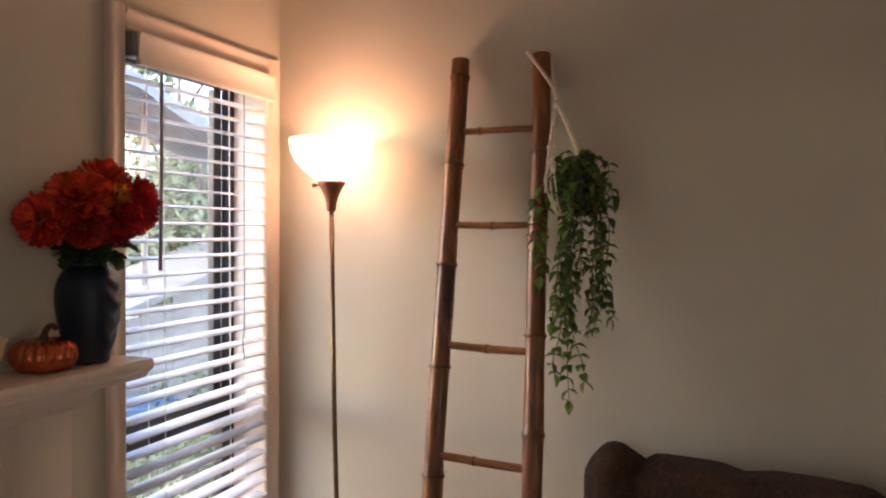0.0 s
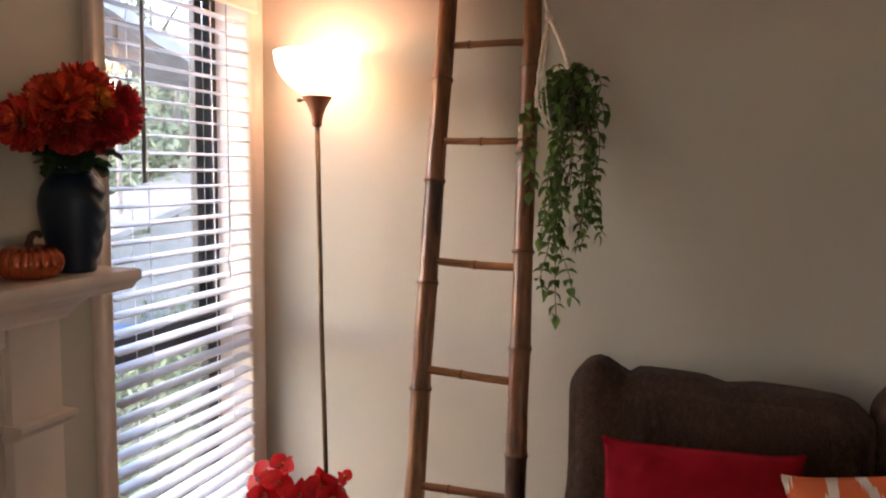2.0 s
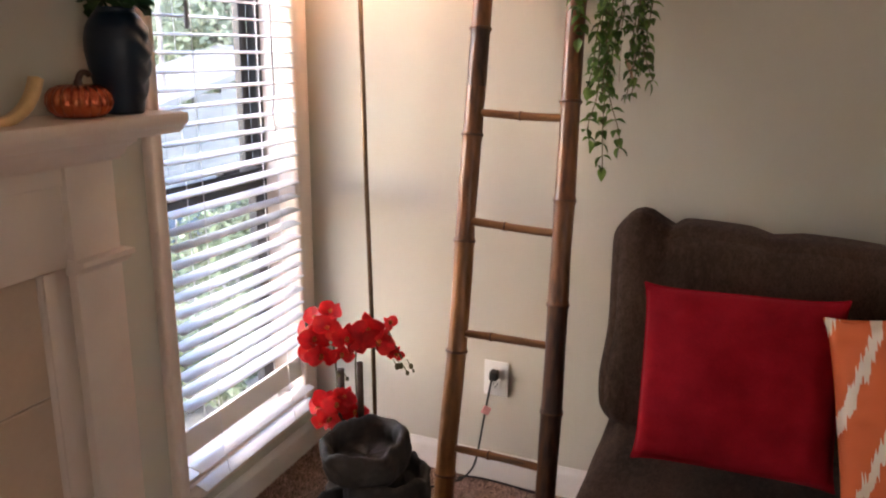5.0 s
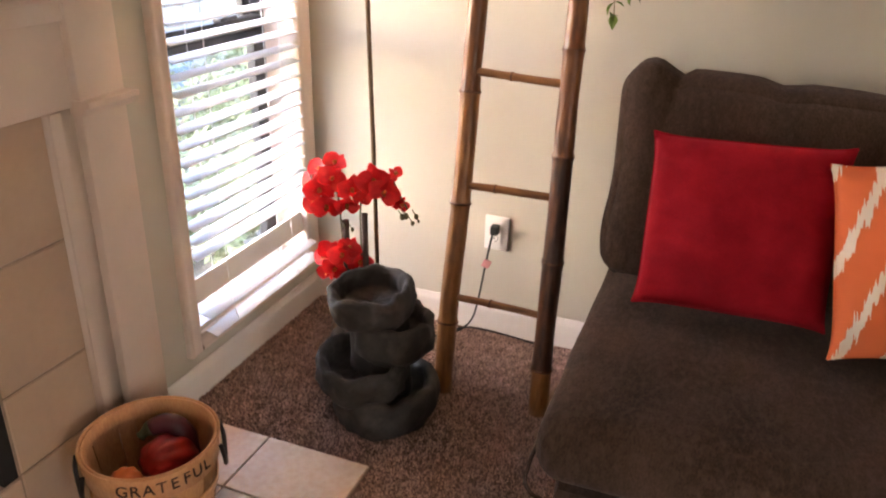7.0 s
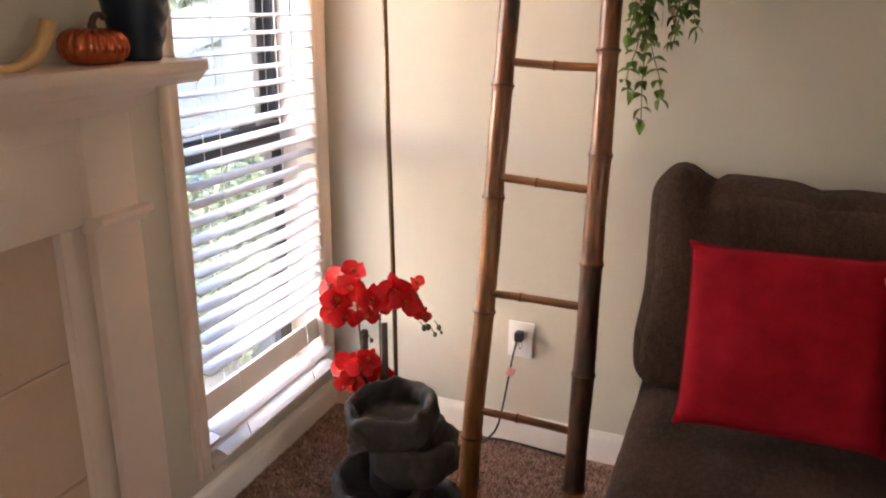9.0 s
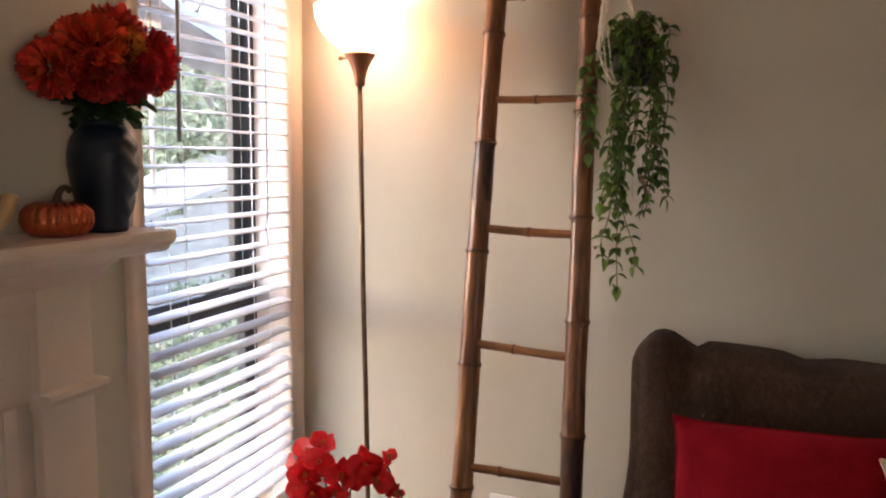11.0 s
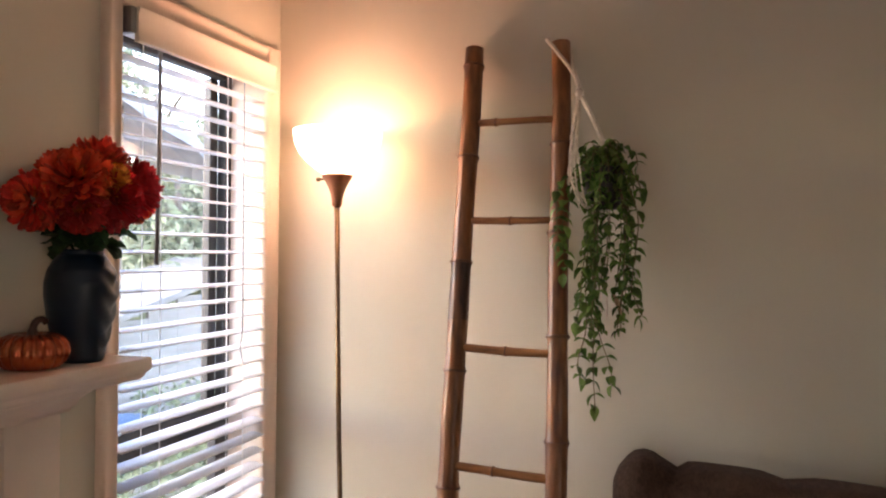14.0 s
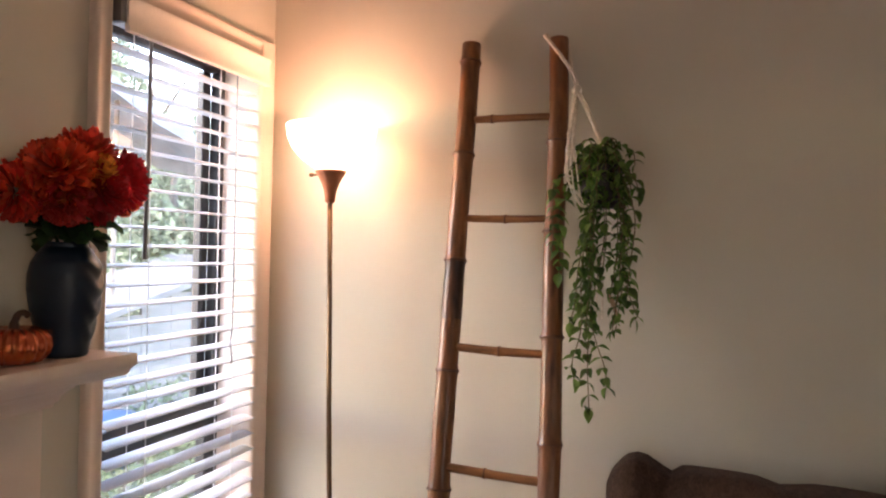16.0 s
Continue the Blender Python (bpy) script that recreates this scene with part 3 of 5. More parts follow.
def lobed_leaf(bm, m, length, width, droop):
    """A broad mum leaf along +x with a toothed outline and a folded midrib."""
    n, rows = 8, []
    for i in range(n + 1):
        t = i / n
        w = width / 2 * (0.12 + math.sin(math.pi * min(1, 0.06 + 0.9 * t)) ** 0.7) * (1.0 if i % 2 else 0.76) * (0.3 if i == n else 1)
        z = droop * length * t * t
        rows.append([bm.verts.new(m @ Vector((length * (t + (0.05 if j != 1 else 0)), w * (j - 1), z + abs(j - 1) * w * 0.3))) for j in range(3)])
    for a, b in zip(rows, rows[1:]):
        for j in range(2):
            bm.faces.new((a[j], a[j + 1], b[j + 1], b[j]))


rnd = random.Random(11)
bunch = thing("flower_bunch", (-1.746, 1.763, ST + 0.205), "red, orange and burgundy artificial mums standing in the vase", "flowers")
HEADS = (((0.045, -0.075, 0.118), (0.6, -0.8, 0.45), 0.078, 1, "flower_head"), ((0.03, 0.002, 0.168), (0.4, -0.1, 1), 0.070, 0, "flower_head"), ((0.035, 0.088, 0.120), (0.6, 0.7, 0.6), 0.074, 2, "flower_head"),
         ((0.06, 0.0, 0.085), (1, -0.1, 0.15), 0.072, 2, "flower_head"), ((0.0, -0.125, 0.07), (0.1, -1, 0.1), 0.062, 0, "flower_head"), ((-0.03, 0.03, 0.13), (-0.8, 0.2, 0.6), 0.06, 0, "flower_head"), ((0.015, 0.135, 0.085), (0.3, 1, 0.05), 0.048, 1, "flower_head"), ((0.07, -0.012, 0.132), (1, -0.1, 0.5), 0.045, 3, "flower_head"), ((0.06, -0.075, 0.055), (0.8, -0.5, -0.2), 0.055, 2, "flower_head"))
for c, ax, r, mi, nm in HEADS:
    bm = bmesh.new()
    c = (c[0], c[1] * 0.9, c[2] * 0.68 + 0.046)
    mum(bm, Vector(c), ax, r * 0.86, rnd, 0, 240)
    part(nm, bm, PETALS[mi], bunch)
    part("stem", tube(bmesh.new(), arc([(0, 0, -0.03), (c[0] * 0.35, c[1] * 0.35, 0.03), tuple(Vector(c) * 0.95)], 4), 0.0028, 6), DARK_LEAF, bunch)
for k in range(30):
    bm = bmesh.new()
    a = k * 137.5
    m = pose(0, 0, 0.02 + 0.014 * (k % 4), 0, rnd.uniform(-30, 25), a) @ pose(0.022, 0, 0, rnd.uniform(-30, 30))
    lobed_leaf(bm, m, rnd.uniform(0.05, 0.082), rnd.uniform(0.042, 0.06), rnd.uniform(-0.45, -0.05))
    part("leaf", bm, DARK_LEAF, bunch)

COPPER = mat("burnished_copper", (0.46, 0.10, 0.042), 0.27, 0.75, scale=14, vary=0.2, bump=0.08, spots=((0.62, 0.28, 0.12), 0.55, 0.8, 20))
STEM = mat("dark_bronze_stem", (0.07, 0.04, 0.03), 0.45, 0.4, scale=40, vary=0.3, bump=0.2)
pumpkin = thing("pumpkin", (-1.748, 1.650, ST), "small ribbed copper pumpkin ornament on the mantel", "ornament")


def ribs(a, r, z):
    q = r * (0.885 + 0.115 * abs(math.sin(a * 9)) ** 0.7)
    return (q * math.cos(a), q * math.sin(a), z)


part("body", lathe(bmesh.new(), [(0.0, 0.006), (0.03, 0.0), (0.046, 0.003), (0.058, 0.014), (0.063, 0.028), (0.061, 0.044), (0.052, 0.056), (0.036, 0.063), (0.018, 0.062), (0.0, 0.056)], 108, warp=ribs), COPPER, pumpkin)
part("stem", tube(bmesh.new(), arc([(0, 0, 0.055), (0, 0.002, 0.072), (0, 0.01, 0.084), (0, 0.022, 0.086), (0, 0.03, 0.081)], 4), [0.0085] * 4 + [0.0065] * 6 + [0.006] * 6 + [0.007], 8), STEM, pumpkin)

GOLD = mat("pale_gold_wood", (0.62, 0.42, 0.2), 0.45, scale=12, vary=0.2, bump=0.06)
horn = thing("crescent_ornament", (-1.733, 1.472, ST), "pale golden curved crescent ornament on the mantel", "ornament")
bm = bmesh.new()
line = arc([(0, -0.11, 0.085), (0, -0.09, 0.035), (0, -0.045, 0.008), (0, 0.0, 0.007), (0, 0.035, 0.024), (0, 0.058, 0.05), (0, 0.072, 0.080)], 5)
prev = None
for i, p in enumerate(line):
    d = (line[min(i + 1, len(line) - 1)] - line[max(i - 1, 0)]).normalized()
    nrm = Vector((0, -d.z, d.y))
    w = 0.0075
    ring = [bm.verts.new(p + nrm * s * w + Vector((x, 0, 0))) for s, x in ((-1, -0.012), (1, -0.012), (1, 0.012), (-1, 0.012))]
    if prev:
        for k in range(4):
            bm.faces.new((prev[k], prev[(k + 1) % 4], ring[(k + 1) % 4], ring[k]))
    else:
        bm.faces.new(ring[::-1])
    prev = ring
bm.faces.new(prev)
part("band", bm, GOLD, horn)

# ---- the basket on the hearth ----
SPLINT = mat("basket_splint", (0.64, 0.345, 0.17), 0.5, scale=10, vary=0.15, bump=0.1, stretch=(1, 1, 0.3), fine=200, fine_bump=0.1)
INK = mat("dark_ink", (0.05, 0.022, 0.016), 0.7, scale=60, vary=0.4)
BC, BH, BR0, BR1 = (-1.606, 1.495, 0.0105), 0.224, 0.114, 0.143
basket = thing("bushel_basket", BC, "round wood-splint basket lettered GRATEFUL holding gourds", "basket")
part("bottom", lathe(bmesh.new(), [(0.0, 0.0), (BR0 - 0.004, 0.0), (BR0 - 0.004, 0.006), (0.0, 0.006)], 40), SPLINT, basket)
for k in range(34):
    bm = bmesh.new()
    a0, a1 = 2 * math.pi * (k + 0.015) / 22, 2 * math.pi * (k + 0.985) / 22
    rows = []
    for h in (0.0, 0.25, 0.5, 0.75, 0.985):
        r = BR0 + (BR1 - BR0) * h ** 0.9 - (0.0015 if k % 2 else 0)
        rows.append([bm.verts.new((q * math.cos(a), q * math.sin(a), BH * h)) for q in (r - 0.0025, r) for a in (a0, (a0 + a1) / 2, a1)])
    for p, q in zip(rows, rows[1:]):
        for i, j in ((0, 1), (1, 2), (5, 4), (4, 3), (2, 5), (3, 0)):
            bm.faces.new((p[i], p[j], q[j], q[i]))
    bm.faces.new([rows[-1][i] for i in (0, 1, 2, 5, 4, 3)])
    bmesh.ops.recalc_face_normals(bm, faces=bm.faces[:])
    part("splint", bm, SPLINT, basket)


def hoop(name, z0, z1, grow, thick, mt):
    f = lambda z: BR0 + (BR1 - BR0) * (z / BH) ** 0.9 + grow
    return part(name, lathe(bmesh.new(), [(f(z0), z0), (f(z0) + thick, z0), (f(z1) + thick, z1 - 0.001), (f(z1) + thick - 0.001, z1), (f(z1), z1), (f(z0), z0)], 64), mt, basket)


hoop("rim_hoop", 0.166, 0.228, 0.0006, 0.004, SPLINT)
part("inner_hoop", lathe(bmesh.new(), [(BR1 - 0.009, 0.188), (BR1 - 0.004, 0.188), (BR1 - 0.003, 0.227), (BR1 - 0.007, 0.227), (BR1 - 0.009, 0.188)], 64), SPLINT, basket)
hoop("middle_hoop", 0.085, 0.10, 0.0006, 0.003, SPLINT)
part("inner_hoop", lathe(bmesh.new(), [(0.130, 0.1), (0.134, 0.1), (0.136, 0.118), (0.132, 0.118), (0.130, 0.1)], 64), SPLINT, basket)


def text_mesh(body, size, depth):
    cu = bpy.data.curves.new("letters", "FONT")
    cu.body, cu.size, cu.extrude, cu.align_x, cu.align_y = body, size, depth, "CENTER", "CENTER"
    ob = bpy.data.objects.new("letters", cu)
    scene.collection.objects.link(ob)
    dg = bpy.context.evaluated_depsgraph_get()
    dg.update()
    me = bpy.data.meshes.new_from_object(ob.evaluated_get(dg))
    bpy.data.objects.remove(ob)
    return me


face = math.degrees(math.atan2(0.462 - BC[1], -0.548 - BC[0]))
# each letter stands on the curved rim band
for i, ch in enumerate("GRATEFUL"):
    me = text_mesh(ch, 0.037, 0.0008)
    me.materials.append(INK)
    o = new("letter", me)
    o.parent = basket
    ang = face + 8 + (i - 3.5) * 10.2
    a, r = radians(ang), BR0 + (BR1 - BR0) * 0.885 + 0.0078
    o.matrix_basis = pose(r * math.cos(a), r * math.sin(a), 0.200, 90 - 6, 0, ang + 90)
HANDLE = mat("dark_wire_handle", (0.035, 0.03, 0.028), 0.5, 0.5, scale=30, vary=0.3)
for s in (-1, 1):
    a = radians(face + s * 82)
    u, v = Vector((math.cos(a), math.sin(a), 0)), Vector((-math.sin(a), math.cos(a), 0))
    part("handle", tube(bmesh.new(), arc([u * (BR1 + 0.003) + v * -0.040 + Vector((0, 0, 0.205)), u * (BR1 + 0.009) + v * -0.040 + Vector((0, 0, 0.17)), u * (BR1 + 0.009) + v * 0 + Vector((0, 0, 0.125)), u * (BR1 + 0.009) + v * 0.040 + Vector((0, 0, 0.17)), u * (BR1 + 0.003) + v * 0.040 + Vector((0, 0, 0.205))], 6), 0.005, 8), HANDLE, basket)


def gourd(name, place, r, h, ribn, material, label, tilt, turn, neck=None):
    g = thing(name, place, label, "gourd")
    g.matrix_basis = pose(*place, tilt, 0, turn)
    w = lambda a, q, z: (q * (1 - 0.14 * abs(math.cos(a * ribn / 2)) ** 2) * math.cos(a), q * (1 - 0.14 * abs(math.cos(a * ribn / 2)) ** 2) * math.sin(a), z)
    part("body", lathe(bmesh.new(), [(0.0, -h * 0.45), (r * 0.5, -h * 0.48), (r * 0.85, -h * 0.33), (r, -h * 0.05), (r * 0.95, h * 0.2), (r * 0.7, h * 0.42), (r * 0.3, h * 0.5), (0.0, h * 0.48)], 48, warp=w), material, g)
    if neck:
        line = arc(neck, 5)
        cut = len(line) - 6
        part("neck", tube(bmesh.new(), line[:cut + 1], [0.034 - 0.015 * k / cut for k in range(cut + 1)], 16), material, g)
        part("stem", tube(bmesh.new(), line[cut:], [0.020, 0.017, 0.013, 0.011, 0.011, 0.012][:len(line) - cut], 10), STEM_GREEN, g)
    return g


STEM_GREEN = mat("dark_green_stem", (0.05, 0.07, 0.03), 0.5, scale=30, vary=0.4, bump=0.1)
RED_SKIN = mat("red_gourd_skin", (0.30, 0.013, 0.014), 0.35, scale=15, vary=0.3, bump=0.08, stretch=(3, 3, 0.5))
PURPLE_SKIN = mat("purple_gourd_skin", (0.075, 0.012, 0.022), 0.35, scale=15, vary=0.3, bump=0.08)
ORANGE_SKIN = mat("orange_gourd_skin", (0.6, 0.16, 0.04), 0.45, scale=15, vary=0.3, bump=0.1)
R_, F_ = Vector((-math.sin(radians(face)), math.cos(radians(face)), 0)), Vector((math.cos(radians(face)), math.sin(radians(face)), 0))


def inside(right, front, z):
    return tuple(Vector((BC[0], BC[1], z)) + R_ * right + F_ * front)


gourd("red_gourd", inside(0.034, -0.026, 0.148), 0.056, 0.135, 8, RED_SKIN, "shiny red ribbed gourd lying in the basket", 62, face + 40)
gourd("orange_gourd", inside(-0.064, 0.022, 0.142), 0.040, 0.062, 10, ORANGE_SKIN, "small orange gourd lying in the basket", 20, 0)
gourd("purple_gourd", inside(0.066, -0.064, 0.112), 0.043, 0.12, 6, PURPLE_SKIN, "dark purple crook-neck gourd lying in the basket", 0, face + 90, [(0.004, 0.0, 0.02), (0.004, 0.0, 0.065), (-0.022, 0.008, 0.096), (-0.062, 0.010, 0.092), (-0.086, 0.008, 0.076)])

# ---- the fountain ----
ROCK = mat("dark_grey_cast_stone", (0.040, 0.036, 0.033), 0.7, scale=14, vary=0.35, bump=1.0, fine=70, fine_bump=0.6, spots=((0.085, 0.075, 0.066), 0.55, 0.8, 22))
fount = thing("tiered_fountain", (-1.315, 2.06, 0), "dark grey four-tier rock-look tabletop fountain on the carpet", "fountain")


def tier(name, cx, cy, r, z0, z1, tilt, turn, seed, lean=1.0, depth=0.6, taper=0.8):
    """A thick-walled rough bowl."""
    h = z1 - z0
    prof = [(0.0, 0), (r * taper, 0), (r * (taper + 0.08), h * 0.08), (r * 0.97, h * 0.3), (r * 1.0, h * 0.55), (r * 0.99, h * 0.8), (r * 0.955, h * 0.95), (r * 0.90, h), (r * 0.83, h * 0.985), (r * 0.77, h * 0.9), (r * 0.74, h * (1 - depth * 0.5)), (r * 0.70, h * (1 - depth)), (0.0, h * (1 - depth) + 0.001)]

    def w(a, q, z):
        k = 1 + 0.10 * noise.noise((math.cos(a) * 1.3 + seed, math.sin(a) * 1.3, z * 6)) + 0.075 * noise.noise((math.cos(a) * 4, math.sin(a) * 4 + seed, z * 25)) + 0.03 * noise.noise((math.cos(a) * 11, math.sin(a) * 11 + seed, z * 60))
        return (q * k * math.cos(a), q * k * math.sin(a) * lean, z + (z / h) ** 2 * (0.014 * noise.noise((math.cos(a) * 2.6, math.sin(a) * 2.6, seed)) - 0.013 * math.exp(-((a - 5.2) / 0.28) ** 2)))
    ob = part(name, lathe(bmesh.new(), fine(prof, 3), 64, warp=w), ROCK, fount, angle=80)
    ob.matrix_basis = pose(cx, cy, z0, *tilt, turn)
    return ob


part("core", lathe(bmesh.new(), fine([(0.0, 0.02), (0.085, 0.02), (0.085, 0.1), (0.078, 0.2), (0.074, 0.30), (0.0, 0.30)], 4), 48, place=(-0.018, 0.02, 0), warp=lambda a, q, z: (q * (1 + 0.12 * noise.noise((math.cos(a) * 2, math.sin(a) * 2, z * 9))) * math.cos(a), q * (1 + 0.12 * noise.noise((math.cos(a) * 2, math.sin(a) * 2, z * 9))) * math.sin(a), z)), ROCK, fount, angle=80)
tier("tier", 0.000, 0.002, 0.148, 0.0, 0.122, (0, 0), 10, 1.0, 1.0, 0.42)
tier("tier", -0.046, -0.030, 0.122, 0.085, 0.210, (4, -3), 40, 7.3, 1.0, 0.45, 0.72)
tier("tier", 0.016, 0.030, 0.117, 0.180, 0.303, (-1, 3), 70, 13.1, 1.0, 0.36, 0.66)
tier("tier", -0.036, 0.030, 0.114, 0.275, 0.388, (3, -6), 20, 21.7, 1.0, 0.5, 0.68)

# ---- the orchid behind it ----
ORCHID = leafy("orchid_red", (0.72, 0.018, 0.022), (0.80, 0.05, 0.04), rough=0.5, translucent=0.3, each=0.18, scale=35)
THROAT = mat("orchid_throat", (0.55, 0.12, 0.02), 0.5, scale=60, vary=0.3)
STAKE = mat("brown_stake", (0.10, 0.065, 0.05), 0.7, scale=25, vary=0.3, bump=0.2)
BUD = mat("green_brown_bud", (0.09, 0.075, 0.03), 0.5, scale=40, vary=0.4)
POT = mat("dark_pot_glaze", (0.035, 0.03, 0.028), 0.4, scale=15, vary=0.3, bump=0.05)
OX, OY = -1.50, 2.235
orchid = thing("orchid", (OX, OY, 0), "artificial red orchid in a dark pot beside the window", "plant")
part("pot", lathe(bmesh.new(), [(0.0, 0), (0.045, 0), (0.05, 0.01), (0.06, 0.10), (0.064, 0.12), (0.06, 0.124), (0.055, 0.11), (0.0, 0.105)], 32), POT, orchid)
part("stake", tube(bmesh.new(), [(0.005, -0.03, 0.1), (0.004, -0.03, 0.5)], [0.0105, 0.0100], 10), STAKE, orchid)
part("stake", tube(bmesh.new(), [(0.062, -0.02, 0.1), (0.06, -0.02, 0.32), (0.058, -0.02, 0.525)], [0.0095, 0.0095, 0.0088], 10), STAKE, orchid)
part("flower_stem", tube(bmesh.new(), arc([(0.05, -0.02, 0.1), (0.046, -0.02, 0.4), (0.05, -0.025, 0.56), (0.085, -0.035, 0.645), (0.14, -0.04, 0.655), (0.18, -0.045, 0.60), (0.20, -0.05, 0.572)], 6), 0.0025, 6), BUD, orchid)
part("flower_stem", tube(bmesh.new(), arc([(0.0, -0.03, 0.1), (-0.005, -0.035, 0.45), (-0.02, -0.04, 0.62), (-0.05, -0.045, 0.64)], 5), 0.0025, 6), BUD, orchid)


def orchid_flower(c, axis, r, rnd, spin):
    bm = bmesh.new()
    m0 = Matrix.Translation(c) @ Vector(axis).normalized().to_track_quat("Z", "Y").to_matrix().to_4x4() @ pose(0, 0, 0, 0, 0, spin)
    for a, l, w in ((90, 1.0, 0.7), (210, 0.95, 0.65), (330, 0.95, 0.65)):
        blade(bm, m0 @ pose(0, 0, -0.003, 0, rnd.uniform(-14, 4), a), r * l, r * w, cup=0.12, tip=0.5)
    for a in (12, 168):
        blade(bm, m0 @ pose(0, 0, 0.003, 0, rnd.uniform(-16, 0), a), r * 1.05, r * 1.25, cup=0.1, tip=0.75)
    ob = part("flower", bm, ORCHID, orchid)
    bm = bmesh.new()
    blade(bm, m0 @ pose(0, 0, 0.004, 0, -50, 270), r * 0.4, r * 0.3, cup=0.5)
    tube(bm, [m0 @ Vector((0, 0, 0)), m0 @ Vector((0, 0.004, 0.010)), m0 @ Vector((0, 0.002, 0.016))], [0.004, 0.0055, 0.002], 8)
    part("throat", bm, THROAT, ob)


rnd = random.Random(5)
for c, ax, r in (((-0.062, -0.05, 0.585), (0.4, -0.9, 0.2), 0.046), ((-0.02, -0.055, 0.622), (0.3, -0.8, 0.6), 0.044), ((-0.075, -0.02, 0.63), (-0.3, -0.7, 0.7), 0.042), ((0.035, -0.05, 0.600), (0.6, -0.8, 0.2), 0.045), ((-0.035, -0.06, 0.545), (0.3, -1, 0.0), 0.046), ((-0.075, -0.05, 0.545), (-0.2, -1, 0.0), 0.042), ((-0.10, -0.03, 0.59), (-0.6, -0.7, 0.3), 0.040), ((0.02, -0.05, 0.556), (0.5, -0.9, -0.2), 0.036), ((-0.03, -0.02, 0.655), (0.1, -0.6, 0.8), 0.038), ((0.05, -0.03, 0.575), (0.8, -0.5, 0.0), 0.036),
              ((0.108, -0.055, 0.640), (0.2, -1, 0.1), 0.050), ((0.132, -0.055, 0.612), (0.6, -0.85, 0.0), 0.048), ((0.155, -0.03, 0.655), (0.7, -0.4, 0.6), 0.024), ((0.178, -0.05, 0.583), (0.8, -0.5, -0.3), 0.026),
              ((-0.045, -0.03, 0.39), (0.0, -1, 0.3), 0.044), ((0.0, -0.045, 0.40), (0.3, -1, 0.2), 0.044), ((-0.07, -0.02, 0.365), (-0.4, -0.8, 0.2), 0.040), ((0.04, -0.02, 0.375), (0.5, -0.8, 0.1), 0.040), ((-0.02, -0.05, 0.355), (0.1, -1, 0.1), 0.042), ((-0.05, -0.04, 0.335), (-0.2, -1, -0.1), 0.036), ((0.02, -0.04, 0.42), (0.2, -0.8, 0.5), 0.036)):
    orchid_flower(Vector(c), ax, r, rnd, rnd.uniform(-30, 30))
for c, r in (((0.196, -0.05, 0.552), 0.0085), ((0.215, -0.05, 0.535), 0.0065), ((0.225, -0.05, 0.556), 0.0075), ((0.232, -0.05, 0.544), 0.0045), ((0.185, -0.05, 0.548), 0.0085), ((0.035, -0.05, 0.485), 0.006), ((0.01, -0.05, 0.492), 0.007)):
    bm = bmesh.new()
    bmesh.ops.create_icosphere(bm, subdivisions=2, radius=r, matrix=Matrix.Translation(c) @ Matrix.Diagonal((0.85, 0.85, 1.15, 1)))
    ob = part("bud", bm, BUD, orchid)
    part("bud_stalk", tube(bmesh.new(), [Vector(c), Vector(c) + Vector((-0.012, 0, 0.018))], 0.0014, 5), BUD, ob)

# ---- outlet and cable ----
WHITE = mat("white_plastic", (0.80, 0.79, 0.77), 0.35, scale=20, vary=0.02, bump=0.02)
BLACK = mat("black_rubber", (0.015, 0.015, 0.016), 0.45, scale=40, vary=0.2)
outlet = thing("wall_outlet", (-1.179, WY, 0.357), "white duplex outlet plate with a plug in it", "outlet")
part("plate", one_box(-0.040, 0.040, -0.007, 0, -0.058, 0.058, 0.003, 2), WHITE, outlet)
for dz in (0.02, -0.02):
    soc = part("socket", one_box(-0.0165, 0.0165, -0.0095, -0.006, dz - 0.0145, dz + 0.0145, 0.005, 3), WHITE, outlet)
    for dx, zz, hw, hh in ((-0.006, 0.004, 0.0012, 0.004), (0.006, 0.004, 0.0012, 0.0045), (0, -0.007, 0.0022, 0.0022)):
        part("slot", one_box(dx - hw, dx + hw, -0.0100, -0.0090, dz + zz - hh, dz + zz + hh), BLACK, soc, smooth=False)
part("screw", lathe(bmesh.new(), [(0.0, 0), (0.003, 0), (0.003, 0.001), (0.0, 0.0014)], 12), WHITE, outlet).matrix_basis = pose(0, -0.007, 0, 90)
cable = thing("power_cable", (-1.179, WY - 0.02, 0.0), "black power cable plugged into the wall outlet", "cable")
part("plug", one_box(-0.013, 0.013, -0.022, 0.0095, 0.362, 0.392, 0.005, 2), BLACK, cable)
pts = arc([(-0.004, -0.012, 0.366), (-0.01, -0.016, 0.335), (-0.022, -0.02, 0.25), (-0.04, -0.022, 0.12), (-0.055, -0.03, 0.055), (-0.085, -0.05, 0.018), (-0.115, -0.055, 0.006), (-0.10, -0.03, 0.008), (-0.06, -0.02, 0.016), (0.02, -0.02, 0.018), (0.12, -0.02, 0.012), (0.22, -0.03, 0.008)], 6)
part("lead", tube(bmesh.new(), pts, 0.0033, 8), BLACK, cable)
part("lead", tube(bmesh.new(), arc([(-0.115, -0.055, 0.006), (-0.15, -0.1, 0.008), (-0.10, -0.2, 0.01), (-0.075, -0.31, 0.01), (-0.09, -0.38, 0.01), (-0.11, -0.36, 0.012)], 5), 0.0033, 8), BLACK, cable)
part("lead", tube(bmesh.new(), arc([(-0.12, -0.10, 0.008), (-0.18, -0.13, 0.01), (-0.2, -0.25, 0.02), (-0.22, -0.33, 0.03)], 5), 0.003, 8), BLACK, cable)
